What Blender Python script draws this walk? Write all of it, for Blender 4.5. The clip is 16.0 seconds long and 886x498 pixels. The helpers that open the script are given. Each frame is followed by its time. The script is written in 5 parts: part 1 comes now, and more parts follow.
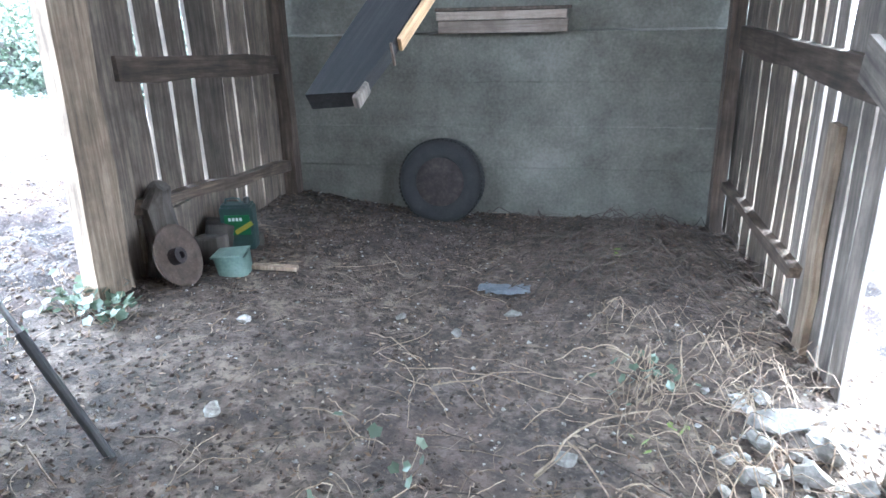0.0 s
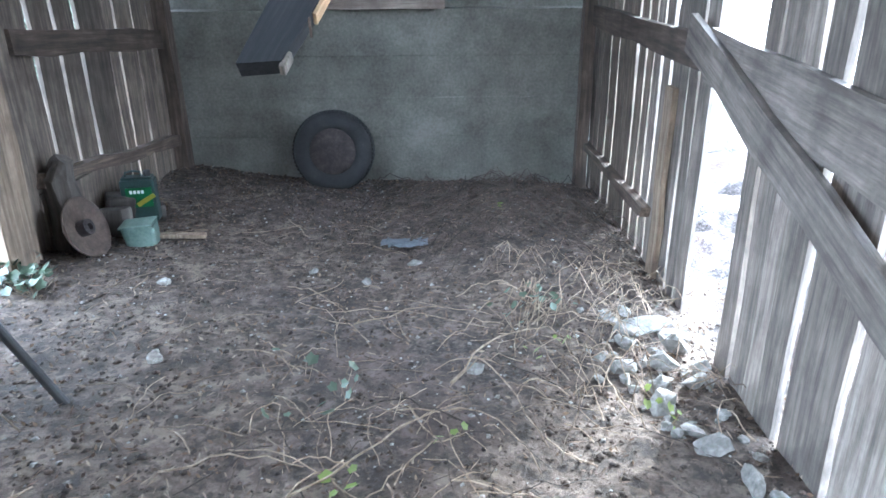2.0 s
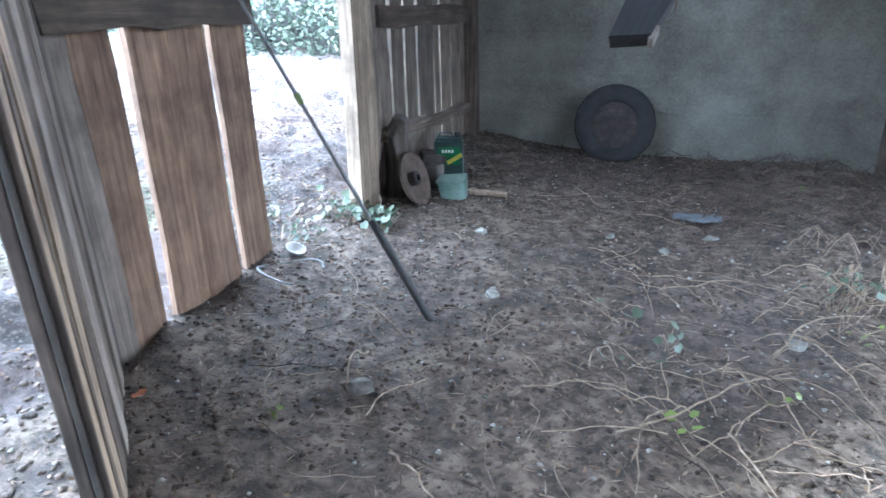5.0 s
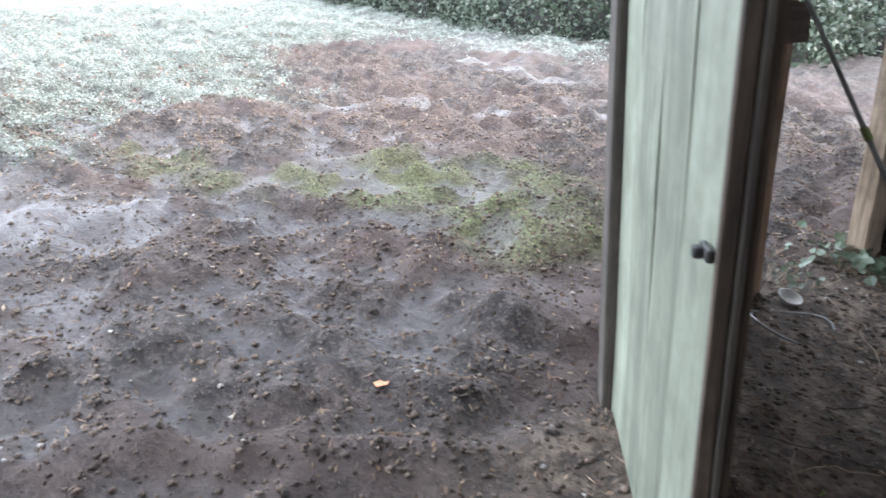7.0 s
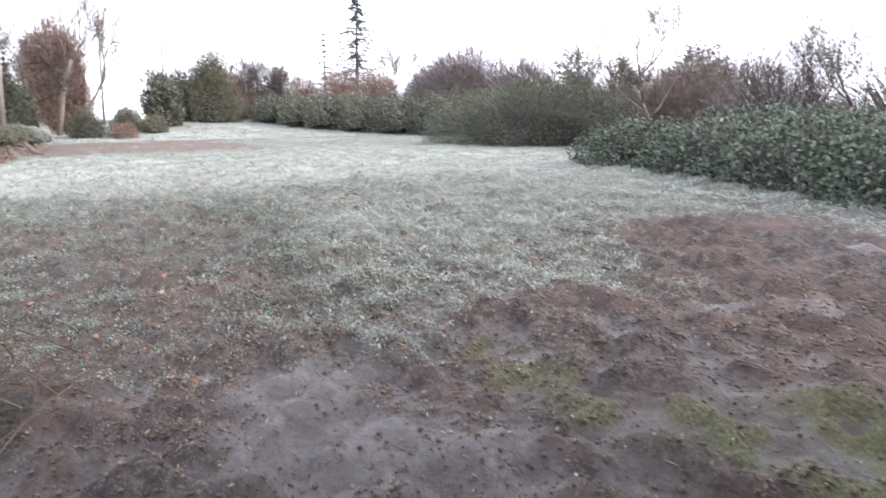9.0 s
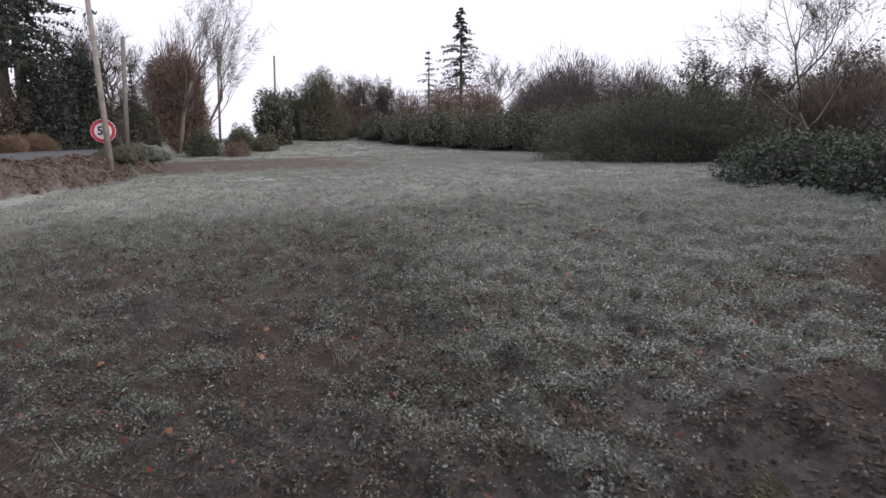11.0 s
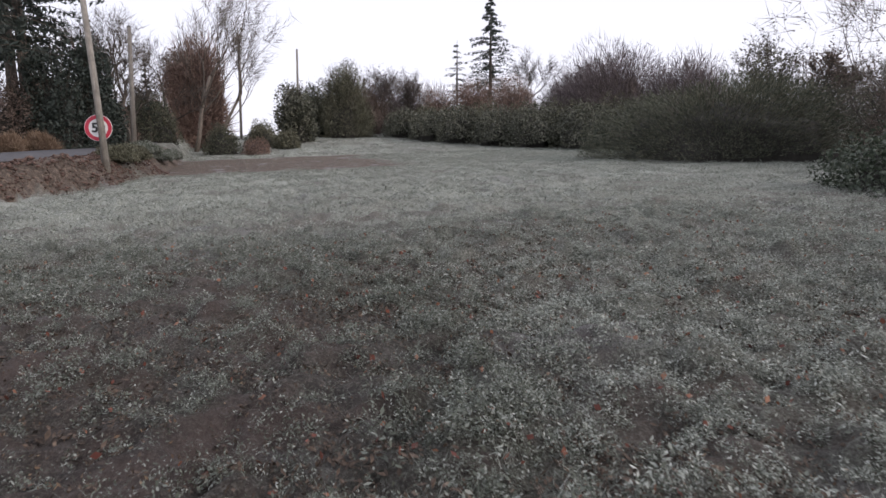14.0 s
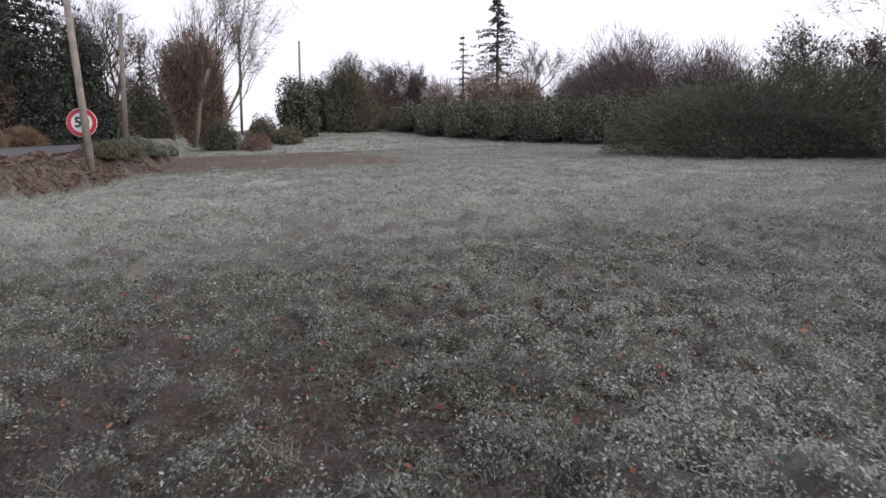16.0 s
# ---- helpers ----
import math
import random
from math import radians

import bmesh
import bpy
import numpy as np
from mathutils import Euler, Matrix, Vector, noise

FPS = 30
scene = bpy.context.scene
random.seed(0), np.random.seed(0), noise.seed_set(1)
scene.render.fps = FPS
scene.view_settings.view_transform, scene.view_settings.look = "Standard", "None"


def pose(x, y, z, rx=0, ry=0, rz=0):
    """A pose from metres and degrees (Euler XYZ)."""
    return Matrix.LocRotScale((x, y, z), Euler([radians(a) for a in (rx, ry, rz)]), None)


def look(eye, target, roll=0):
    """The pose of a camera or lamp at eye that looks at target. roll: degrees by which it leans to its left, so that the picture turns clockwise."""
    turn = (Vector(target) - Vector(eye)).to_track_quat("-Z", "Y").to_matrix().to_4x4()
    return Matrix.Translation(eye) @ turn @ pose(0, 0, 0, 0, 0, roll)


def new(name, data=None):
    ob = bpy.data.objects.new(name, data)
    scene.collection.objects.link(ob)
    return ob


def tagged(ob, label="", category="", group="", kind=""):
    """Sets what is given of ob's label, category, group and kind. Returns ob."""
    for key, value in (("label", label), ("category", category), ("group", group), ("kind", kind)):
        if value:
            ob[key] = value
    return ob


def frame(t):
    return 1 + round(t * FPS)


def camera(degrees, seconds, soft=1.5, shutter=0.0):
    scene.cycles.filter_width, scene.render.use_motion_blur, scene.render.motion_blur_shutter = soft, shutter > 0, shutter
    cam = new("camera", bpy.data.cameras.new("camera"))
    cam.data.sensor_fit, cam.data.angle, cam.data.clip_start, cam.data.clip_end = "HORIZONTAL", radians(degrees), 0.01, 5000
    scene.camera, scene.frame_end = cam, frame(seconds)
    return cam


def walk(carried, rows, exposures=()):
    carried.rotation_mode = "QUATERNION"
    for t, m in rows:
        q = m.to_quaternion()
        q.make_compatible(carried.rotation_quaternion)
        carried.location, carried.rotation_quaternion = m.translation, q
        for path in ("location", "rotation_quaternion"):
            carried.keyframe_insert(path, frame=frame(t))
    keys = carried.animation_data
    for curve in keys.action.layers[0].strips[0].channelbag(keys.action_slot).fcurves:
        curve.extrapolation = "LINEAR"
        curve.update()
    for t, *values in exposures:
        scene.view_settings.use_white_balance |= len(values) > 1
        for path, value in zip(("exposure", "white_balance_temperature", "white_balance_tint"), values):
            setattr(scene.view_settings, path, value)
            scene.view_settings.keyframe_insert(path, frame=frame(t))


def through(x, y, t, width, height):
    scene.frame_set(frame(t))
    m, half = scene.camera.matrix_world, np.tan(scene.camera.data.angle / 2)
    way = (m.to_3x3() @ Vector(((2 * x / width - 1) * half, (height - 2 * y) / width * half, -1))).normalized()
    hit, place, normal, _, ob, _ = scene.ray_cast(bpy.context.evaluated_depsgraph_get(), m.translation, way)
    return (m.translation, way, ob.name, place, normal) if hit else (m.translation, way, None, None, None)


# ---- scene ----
cam = camera(67.8, 16.0, shutter=0.3)
METRES, EYE, TILT, LEAN, TURN = 9.384, 1.38, 0.0, 0.0, 0.0
ROWS = [
    (0.0, 0.0, 0.0, 0.0, -0.44, -19.13, 1.27),
    (0.5, -0.0072, -0.0125, 0.0003, -4.64, -19.49, 1.08),
    (1.0, -0.0077, -0.0183, 0.0034, -10.27, -20.31, 0.67),
    (1.5, -0.0114, -0.0305, 0.0063, -11.79, -20.24, 0.53),
    (2.0, -0.0199, -0.0411, 0.001, -11.69, -21.12, 0.54),
    (2.5, -0.0361, -0.0501, 0.0033, -9.2, -22.2, 0.64),
    (3.0, -0.0505, -0.0593, 0.003, -4.29, -22.11, 1.02),
    (5.5, -0.0886, -0.0671, 0.0035, 13.01, -22.97, 1.84),
    (6.0, -0.1053, -0.0689, 0.0056, 22.44, -22.49, 2.35),
    (6.5, -0.1255, -0.0683, 0.0053, 31.61, -21.91, 2.88),
    (7.0, -0.1495, -0.0663, 0.0122, 37.51, -21.6, 3.21),
    (7.5, -0.1752, -0.0598, 0.0149, 41.03, -20.99, 3.42),
    (8.0, -0.2079, -0.0487, 0.0208, 46.64, -17.52, 3.51),
    (8.5, -0.2453, -0.0436, 0.0247, 54.15, -12.48, 3.32),
    (9.0, -0.2803, -0.0373, 0.0284, 62.04, -6.86, 3.36),
    (9.5, -0.3226, -0.0275, 0.0304, 65.41, -5.25, 3.29),
    (10.0, -0.3673, -0.0282, 0.031, 67.59, -5.0, 3.19),
    (12.5, -0.5982, 0.0199, 0.0481, 71.94, -4.88, 3.31),
    (13.0, -0.6502, 0.0344, 0.0527, 71.98, -4.88, 3.2),
    (13.5, -0.702, 0.0488, 0.0569, 72.18, -5.1, 3.28),
    (14.0, -0.7478, 0.0571, 0.0628, 72.8, -5.08, 3.23),
    (14.5, -0.7937, 0.0621, 0.0684, 73.04, -5.07, 3.23),
    (15.0, -0.8465, 0.0665, 0.0708, 72.94, -5.17, 3.17),
    (15.5, -0.8983, 0.0687, 0.0747, 73.04, -5.63, 3.16),
    (16.0, -0.943, 0.076, 0.0811, 73.03, -5.52, 3.31),
]
EXPOSURES = [(0.0, 5.55, 5150, 4), (1.5, 5.45, 5050, 3), (3.0, 5.2, 4950, 3), (5.3, 5.2, 4900, 3), (6.0, 4.55, 5400, 6), (6.6, 3.75, 5700, 8), (7.0, 3.3, 5850, 9), (7.5, 3.0, 6000, 11), (8.0, 3.0, 6100, 12), (8.5, 2.85, 6000, 14), (9.0, 2.15, 6150, 16), (10.0, 0.78, 6350, 19), (12.5, 0.42, 6350, 18), (16.0, 0.52, 6350, 18)]
walk(cam, [(t, pose(0, 0, EYE, TILT, LEAN, TURN) @ pose(METRES * x, METRES * y, METRES * z, 90 + pitch, roll, yaw)) for t, x, y, z, yaw, pitch, roll in ROWS], EXPOSURES)

# ---- light: a pale overcast winter sky, with a faint low sun behind the cloud ----
world = bpy.data.worlds.new("world")
scene.world = world
world.use_nodes = True
wn, wl = world.node_tree.nodes, world.node_tree.links
sky = wn.new("ShaderNodeTexSky")
sky.sky_type, sky.sun_disc, sky.sun_elevation, sky.sun_rotation = "NISHITA", False, radians(20), radians(50)
sky.dust_density, sky.air_density, sky.ozone_density = 6.0, 1.0, 1.0
cloud = wn.new("ShaderNodeMix")
cloud.data_type = "RGBA"
cloud.inputs[0].default_value = 0.8
cloud.inputs[7].default_value = (8.6, 8.8, 9.3, 1)
wl.new(sky.outputs[0], cloud.inputs[6])
wl.new(cloud.outputs[2], wn["Background"].inputs[0])
wn["Background"].inputs[1].default_value = 0.1
sun = new("sun", bpy.data.lights.new("sun", "SUN"))
sun.data.energy, sun.data.angle, sun.data.color = 0.8, radians(14), (1.0, 0.93, 0.84)
sun.matrix_world = look((40 * math.sin(radians(50)), 40 * math.cos(radians(50)), 16), (0, 0, 0))


# ---- materials ----
def nodes_of(name):
    m = bpy.data.materials.new(name)
    m.use_nodes = True
    return m, m.node_tree.nodes, m.node_tree.links, m.node_tree.nodes["Principled BSDF"]


def ramp(n, l, fac, stops):
    r = n.new("ShaderNodeValToRGB")
    while len(r.color_ramp.elements) < len(stops):
        r.color_ramp.elements.new(0.5)
    for e, (p, c) in zip(r.color_ramp.elements, stops):
        e.position, e.color = p, (*c, 1)
    l.new(fac, r.inputs[0])
    return r.outputs[0]


def tex(n, l, coord, scale, detail=6.0, rough=0.6, kind="ShaderNodeTexNoise"):
    t = n.new(kind)
    t.inputs["Scale"].default_value = scale
    if kind == "ShaderNodeTexNoise":
        t.inputs["Detail"].default_value, t.inputs["Roughness"].default_value = detail, rough
    l.new(coord, t.inputs["Vector"])
    return t


def mixed(n, l, fac, a, b, blend="MIX"):
    m = n.new("ShaderNodeMix")
    m.data_type, m.blend_type = "RGBA", blend
    for socket, value in ((m.inputs[0], fac), (m.inputs[6], a), (m.inputs[7], b)):
        if isinstance(value, (int, float)):
            socket.default_value = value
        elif isinstance(value, tuple):
            socket.default_value = (*value, 1)
        else:
            l.new(value, socket)
    return m.outputs[2]


def bump(n, l, bsdf, height, strength, distance):
    b = n.new("ShaderNodeBump")
    b.inputs["Strength"].default_value, b.inputs["Distance"].default_value = strength, distance
    l.new(height, b.inputs["Height"])
    l.new(b.outputs[0], bsdf.inputs["Normal"])


def stretched(n, l, size, source="Object"):
    c, m = n.new("ShaderNodeTexCoord"), n.new("ShaderNodeMapping")
    m.inputs["Scale"].default_value = size
    l.new(c.outputs[source], m.inputs[0])
    return m.outputs[0]


def wood(name, dark, mid, light, rough=0.85, along="z", grain=38.0):
    """Weathered timber with long grain along one local axis, and stains."""
    m, n, l, p = nodes_of(name)
    k = {"x": (0.06, 1, 1), "y": (1, 0.06, 1), "z": (1, 1, 0.06)}[along]
    info = n.new("ShaderNodeObjectInfo")
    v = stretched(n, l, k)
    add = n.new("ShaderNodeVectorMath")
    mul = n.new("ShaderNodeMath")
    mul.operation, mul.inputs[1].default_value = "MULTIPLY", 40.0
    l.new(info.outputs["Random"], mul.inputs[0])
    l.new(v, add.inputs[0])
    l.new(mul.outputs[0], add.inputs[1])
    g = tex(n, l, add.outputs[0], grain, 9, 0.7)
    c = ramp(n, l, g.outputs[0], [(0.28, dark), (0.5, mid), (0.72, light)])
    st = tex(n, l, stretched(n, l, (1, 1, 1)), 3.5, 5, 0.65)
    c = mixed(n, l, ramp(n, l, st.outputs[0], [(0.42, (0, 0, 0)), (0.68, (0.75, 0.75, 0.75))]), c, dark)
    tone = n.new("ShaderNodeHueSaturation")
    vary = n.new("ShaderNodeMapRange")
    vary.inputs["To Min"].default_value, vary.inputs["To Max"].default_value = 0.65, 1.3
    l.new(info.outputs["Random"], vary.inputs[0])
    l.new(vary.outputs[0], tone.inputs["Value"])
    l.new(c, tone.inputs["Color"])
    l.new(tone.outputs[0], p.inputs["Base Color"])
    p.inputs["Roughness"].default_value = rough
    bump(n, l, p, g.outputs[0], 0.7, 0.006)
    return m


def mottled(name, stops, scale, rough=0.9, relief=0.01, fine=60.0, metal=0.0, strength=0.6, island=0.0):
    """A surface in blotches of a few tones, with fine relief."""
    m, n, l, p = nodes_of(name)
    v = stretched(n, l, (1, 1, 1))
    a, b = tex(n, l, v, scale, 8, 0.65), tex(n, l, v, fine, 6, 0.7)
    f = mixed(n, l, 0.35, a.outputs[0], b.outputs[0])
    c = ramp(n, l, f, stops)
    if island:
        g, r = n.new("ShaderNodeNewGeometry"), n.new("ShaderNodeMapRange")
        r.inputs["To Min"].default_value, r.inputs["To Max"].default_value = 1 - island, 1 + island
        l.new(g.outputs["Random Per Island"], r.inputs[0])
        h = n.new("ShaderNodeHueSaturation")
        l.new(r.outputs[0], h.inputs["Value"])
        l.new(c, h.inputs["Color"])
        c = h.outputs[0]
    l.new(c, p.inputs["Base Color"])
    p.inputs["Roughness"].default_value, p.inputs["Metallic"].default_value = rough, metal
    bump(n, l, p, f, strength, relief)
    return m


def leafy(name, stops, rough=0.6, through=0.25):
    """Leaves that vary one by one, letting some light through."""
    m, n, l, p = nodes_of(name)
    g = n.new("ShaderNodeNewGeometry")
    c = ramp(n, l, g.outputs["Random Per Island"], stops)
    l.new(c, p.inputs["Base Color"])
    p.inputs["Roughness"].default_value = rough
    t, mx = n.new("ShaderNodeBsdfTranslucent"), n.new("ShaderNodeMixShader")
    mx.inputs[0].default_value = through
    l.new(c, t.inputs[0])
    l.new(p.outputs[0], mx.inputs[1])
    l.new(t.outputs[0], mx.inputs[2])
    l.new(mx.outputs[0], n["Material Output"].inputs[0])
    return m


def ground_material():
    """Brown earth, frosted turf, moss and wet mud, laid out by what grows where."""
    m, n, l, p = nodes_of("earth_and_turf")
    v = stretched(n, l, (1, 1, 1))

    def grown(name):
        a = n.new("ShaderNodeAttribute")
        a.attribute_name = name
        return a.outputs["Fac"]

    big, mid, fine = tex(n, l, v, 0.9, 7, 0.65), tex(n, l, v, 9, 8, 0.7), tex(n, l, v, 55, 8, 0.75)
    crumb = tex(n, l, v, 24, 4, 0.6)
    earth = ramp(n, l, mid.outputs[0], [(0.38, (0.012, 0.009, 0.008)), (0.5, (0.037, 0.028, 0.025)), (0.62, (0.092, 0.074, 0.067))])
    earth = mixed(n, l, ramp(n, l, fine.outputs[0], [(0.52, (0, 0, 0)), (0.60, (0.85, 0.85, 0.85))]), earth, (0.125, 0.103, 0.090))
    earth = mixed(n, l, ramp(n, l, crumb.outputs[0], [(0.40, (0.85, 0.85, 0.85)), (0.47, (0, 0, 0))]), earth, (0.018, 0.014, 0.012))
    red = mixed(n, l, ramp(n, l, big.outputs[0], [(0.46, (0, 0, 0)), (0.58, (0.7, 0.7, 0.7))]), earth, (0.085, 0.058, 0.049))
    turf = ramp(n, l, fine.outputs[0], [(0.40, (0.020, 0.019, 0.014)), (0.5, (0.055, 0.055, 0.042)), (0.6, (0.15, 0.158, 0.135))])
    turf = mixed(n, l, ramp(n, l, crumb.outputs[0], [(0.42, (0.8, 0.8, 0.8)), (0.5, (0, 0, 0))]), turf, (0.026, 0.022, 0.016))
    turf = mixed(n, l, ramp(n, l, big.outputs[0], [(0.46, (0, 0, 0)), (0.56, (0.5, 0.5, 0.5))]), turf, (0.040, 0.021, 0.017))
    # Paler turf tone: frost, plus brightening painted in with distance.
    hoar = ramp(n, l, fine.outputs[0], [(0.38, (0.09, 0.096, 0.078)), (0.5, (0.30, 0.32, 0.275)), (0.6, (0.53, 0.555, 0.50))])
    turf = mixed(n, l, grown("rime_lift"), turf, hoar)
    moss = ramp(n, l, fine.outputs[0], [(0.40, (0.035, 0.035, 0.016)), (0.5, (0.09, 0.10, 0.035)), (0.6, (0.17, 0.18, 0.075))])
    dust = ramp(n, l, mid.outputs[0], [(0.38, (0.04, 0.028, 0.020)), (0.5, (0.112, 0.082, 0.060)), (0.62, (0.215, 0.163, 0.123))])
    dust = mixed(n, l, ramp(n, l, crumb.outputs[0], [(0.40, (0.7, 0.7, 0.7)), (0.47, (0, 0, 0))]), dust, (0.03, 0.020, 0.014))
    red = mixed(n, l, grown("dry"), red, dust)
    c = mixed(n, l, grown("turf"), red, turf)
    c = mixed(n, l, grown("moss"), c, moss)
    # Wet mud colour, its pale end raised as painted sky reflection.
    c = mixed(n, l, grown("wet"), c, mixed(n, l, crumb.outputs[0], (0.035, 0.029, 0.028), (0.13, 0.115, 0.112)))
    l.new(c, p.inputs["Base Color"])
    r = n.new("ShaderNodeMapRange")
    r.inputs["To Min"].default_value, r.inputs["To Max"].default_value = 0.92, 0.16
    l.new(grown("wet"), r.inputs[0])
    l.new(r.outputs[0], p.inputs["Roughness"])
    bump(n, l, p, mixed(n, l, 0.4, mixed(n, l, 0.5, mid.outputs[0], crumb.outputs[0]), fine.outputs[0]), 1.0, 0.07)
    return m


GROUND = ground_material()
PLANK = wood("weathered_plank", (0.042, 0.033, 0.027), (0.15, 0.117, 0.088), (0.30, 0.245, 0.19))
GREY_PLANK = wood("grey_weathered_plank", (0.075, 0.062, 0.052), (0.24, 0.20, 0.165), (0.42, 0.36, 0.30))
RUST_PLANK = wood("reddish_plank", (0.08, 0.050, 0.034), (0.31, 0.195, 0.122), (0.48, 0.34, 0.24))
RAIL = wood("dark_rail", (0.03, 0.023, 0.018), (0.10, 0.072, 0.052), (0.20, 0.15, 0.11), along="y")
RAIL_UP = wood("dark_upright", (0.03, 0.023, 0.018), (0.10, 0.072, 0.052), (0.20, 0.15, 0.11))
BEAM = wood("blackened_beam", (0.006, 0.006, 0.006), (0.016, 0.015, 0.015), (0.035, 0.031, 0.029), along="y")
TAN = wood("tan_post", (0.07, 0.052, 0.037), (0.24, 0.18, 0.125), (0.40, 0.315, 0.23))
SCRAP = mottled("grey_plastic_sheet", [(0.36, (0.06, 0.065, 0.075)), (0.5, (0.12, 0.13, 0.145)), (0.64, (0.2, 0.21, 0.23))], 12, 0.5, 0.004)
SAWN = wood("sawn_edge", (0.20, 0.12, 0.06), (0.42, 0.28, 0.15), (0.58, 0.42, 0.26), along="y")
LEDGE = wood("pale_ledge_timber", (0.16, 0.12, 0.095), (0.38, 0.31, 0.25), (0.55, 0.47, 0.39), along="x")
STRIPPED = wood("stripped_slab", (0.08, 0.055, 0.038), (0.25, 0.185, 0.125), (0.45, 0.36, 0.26))
POLE = wood("grey_pole", (0.11, 0.10, 0.088), (0.21, 0.195, 0.172), (0.33, 0.31, 0.28))
BARK = wood("bark", (0.028, 0.023, 0.019), (0.075, 0.062, 0.050), (0.15, 0.13, 0.11), grain=20)
PALE_BARK = wood("pale_bark", (0.06, 0.05, 0.042), (0.14, 0.118, 0.098), (0.25, 0.22, 0.19), grain=20)
CONCRETE = mottled("board_marked_concrete", [(0.36, (0.075, 0.071, 0.058)), (0.5, (0.142, 0.136, 0.113)), (0.64, (0.22, 0.213, 0.182))], 1.6, 0.92, 0.008, 45, strength=0.3)
RUBBER = mottled("dusty_rubber", [(0.3, (0.011, 0.011, 0.011)), (0.6, (0.027, 0.026, 0.025)), (0.8, (0.06, 0.054, 0.048))], 9, 0.85, 0.003)
RUST = mottled("rust", [(0.36, (0.016, 0.012, 0.011)), (0.5, (0.034, 0.025, 0.022)), (0.64, (0.062, 0.047, 0.041))], 14, 0.85, 0.003)
DARK_RUST = mottled("dark_rusted_iron", [(0.3, (0.03, 0.022, 0.018)), (0.5, (0.085, 0.058, 0.042)), (0.7, (0.16, 0.115, 0.085))], 12, 0.8, 0.003)
STONE = mottled("pale_rubble", [(0.36, (0.08, 0.074, 0.065)), (0.5, (0.155, 0.144, 0.127)), (0.62, (0.26, 0.245, 0.22))], 7, 0.92, 0.012, 50, island=0.25)
CLOD = mottled("earth_clod", [(0.36, (0.026, 0.018, 0.013)), (0.5, (0.070, 0.050, 0.037)), (0.64, (0.15, 0.114, 0.087))], 14, 0.95, 0.008, island=0.5)
RAW = mottled("raw_red_earth", [(0.36, (0.045, 0.027, 0.021)), (0.5, (0.105, 0.066, 0.053)), (0.64, (0.18, 0.125, 0.105))], 4, 0.95, 0.008, island=0.4)
GRIT = mottled("pale_grit", [(0.36, (0.12, 0.108, 0.094)), (0.5, (0.24, 0.222, 0.196)), (0.64, (0.36, 0.345, 0.315))], 30, 0.95, 0.004, island=0.4)
STEM = mottled("dead_stem", [(0.36, (0.10, 0.068, 0.045)), (0.5, (0.21, 0.155, 0.105)), (0.64, (0.34, 0.275, 0.205))], 20, 0.9, 0.002, island=0.45)
DARK_STEM = mottled("dark_dead_stem", [(0.3, (0.022, 0.016, 0.013)), (0.5, (0.06, 0.044, 0.033)), (0.7, (0.14, 0.105, 0.078))], 20, 0.9, 0.002, island=0.5)
LITTER = leafy("dead_leaf", [(0.0, (0.06, 0.038, 0.026)), (0.4, (0.14, 0.09, 0.055)), (0.8, (0.22, 0.155, 0.10)), (1.0, (0.32, 0.26, 0.19))], 0.85, 0.1)
ORANGE_LEAF = mottled("orange_leaf", [(0.3, (0.38, 0.10, 0.04)), (0.7, (0.55, 0.2, 0.09))], 30, 0.6, 0.002)
GREEN_CAN = mottled("dark_green_tin", [(0.3, (0.014, 0.028, 0.026)), (0.6, (0.03, 0.055, 0.05)), (0.8, (0.07, 0.085, 0.075))], 9, 0.5, 0.001)
LABEL_GREEN = mottled("green_label", [(0.36, (0.006, 0.075, 0.022)), (0.64, (0.014, 0.14, 0.045))], 9, 0.45, 0.001)
YELLOW = mottled("yellow_print", [(0.36, (0.24, 0.21, 0.02)), (0.64, (0.42, 0.36, 0.05))], 9, 0.45, 0.001)
TUB = mottled("pale_green_plastic", [(0.36, (0.09, 0.135, 0.112)), (0.5, (0.15, 0.21, 0.175)), (0.64, (0.22, 0.275, 0.235))], 8, 0.5, 0.001)
WHITE = mottled("chalky_white", [(0.3, (0.34, 0.33, 0.30)), (0.7, (0.55, 0.535, 0.50))], 14, 0.7, 0.002)
PAINT = wood("pale_green_door_paint", (0.085, 0.09, 0.066), (0.20, 0.215, 0.163), (0.29, 0.31, 0.245), 0.7, grain=9)
STEEL = mottled("bright_galvanised_tube", [(0.3, (0.15, 0.15, 0.145)), (0.7, (0.30, 0.30, 0.285))], 20, 0.5, 0.001, metal=0.4)
DARK_STEEL = mottled("dark_iron_tube", [(0.3, (0.02, 0.02, 0.02)), (0.7, (0.05, 0.048, 0.045))], 20, 0.6, 0.001)
SIGN_RED = mottled("sign_red", [(0.3, (0.42, 0.022, 0.05)), (0.7, (0.50, 0.035, 0.065))], 5, 0.5, 0.0005)
SIGN_WHITE = mottled("sign_white", [(0.3, (0.70, 0.70, 0.70)), (0.7, (0.8, 0.8, 0.8))], 5, 0.5, 0.0005)
SIGN_BLACK = mottled("sign_black", [(0.3, (0.015, 0.015, 0.016)), (0.7, (0.03, 0.03, 0.03))], 5, 0.5, 0.0005)
ASPHALT = mottled("asphalt", [(0.3, (0.05, 0.05, 0.055)), (0.6, (0.085, 0.085, 0.09)), (0.8, (0.12, 0.12, 0.125))], 3, 0.85, 0.006, 90)
WIRE = mottled("black_wire", [(0.3, (0.02, 0.02, 0.02)), (0.7, (0.04, 0.04, 0.04))], 9, 0.6, 0.0005)
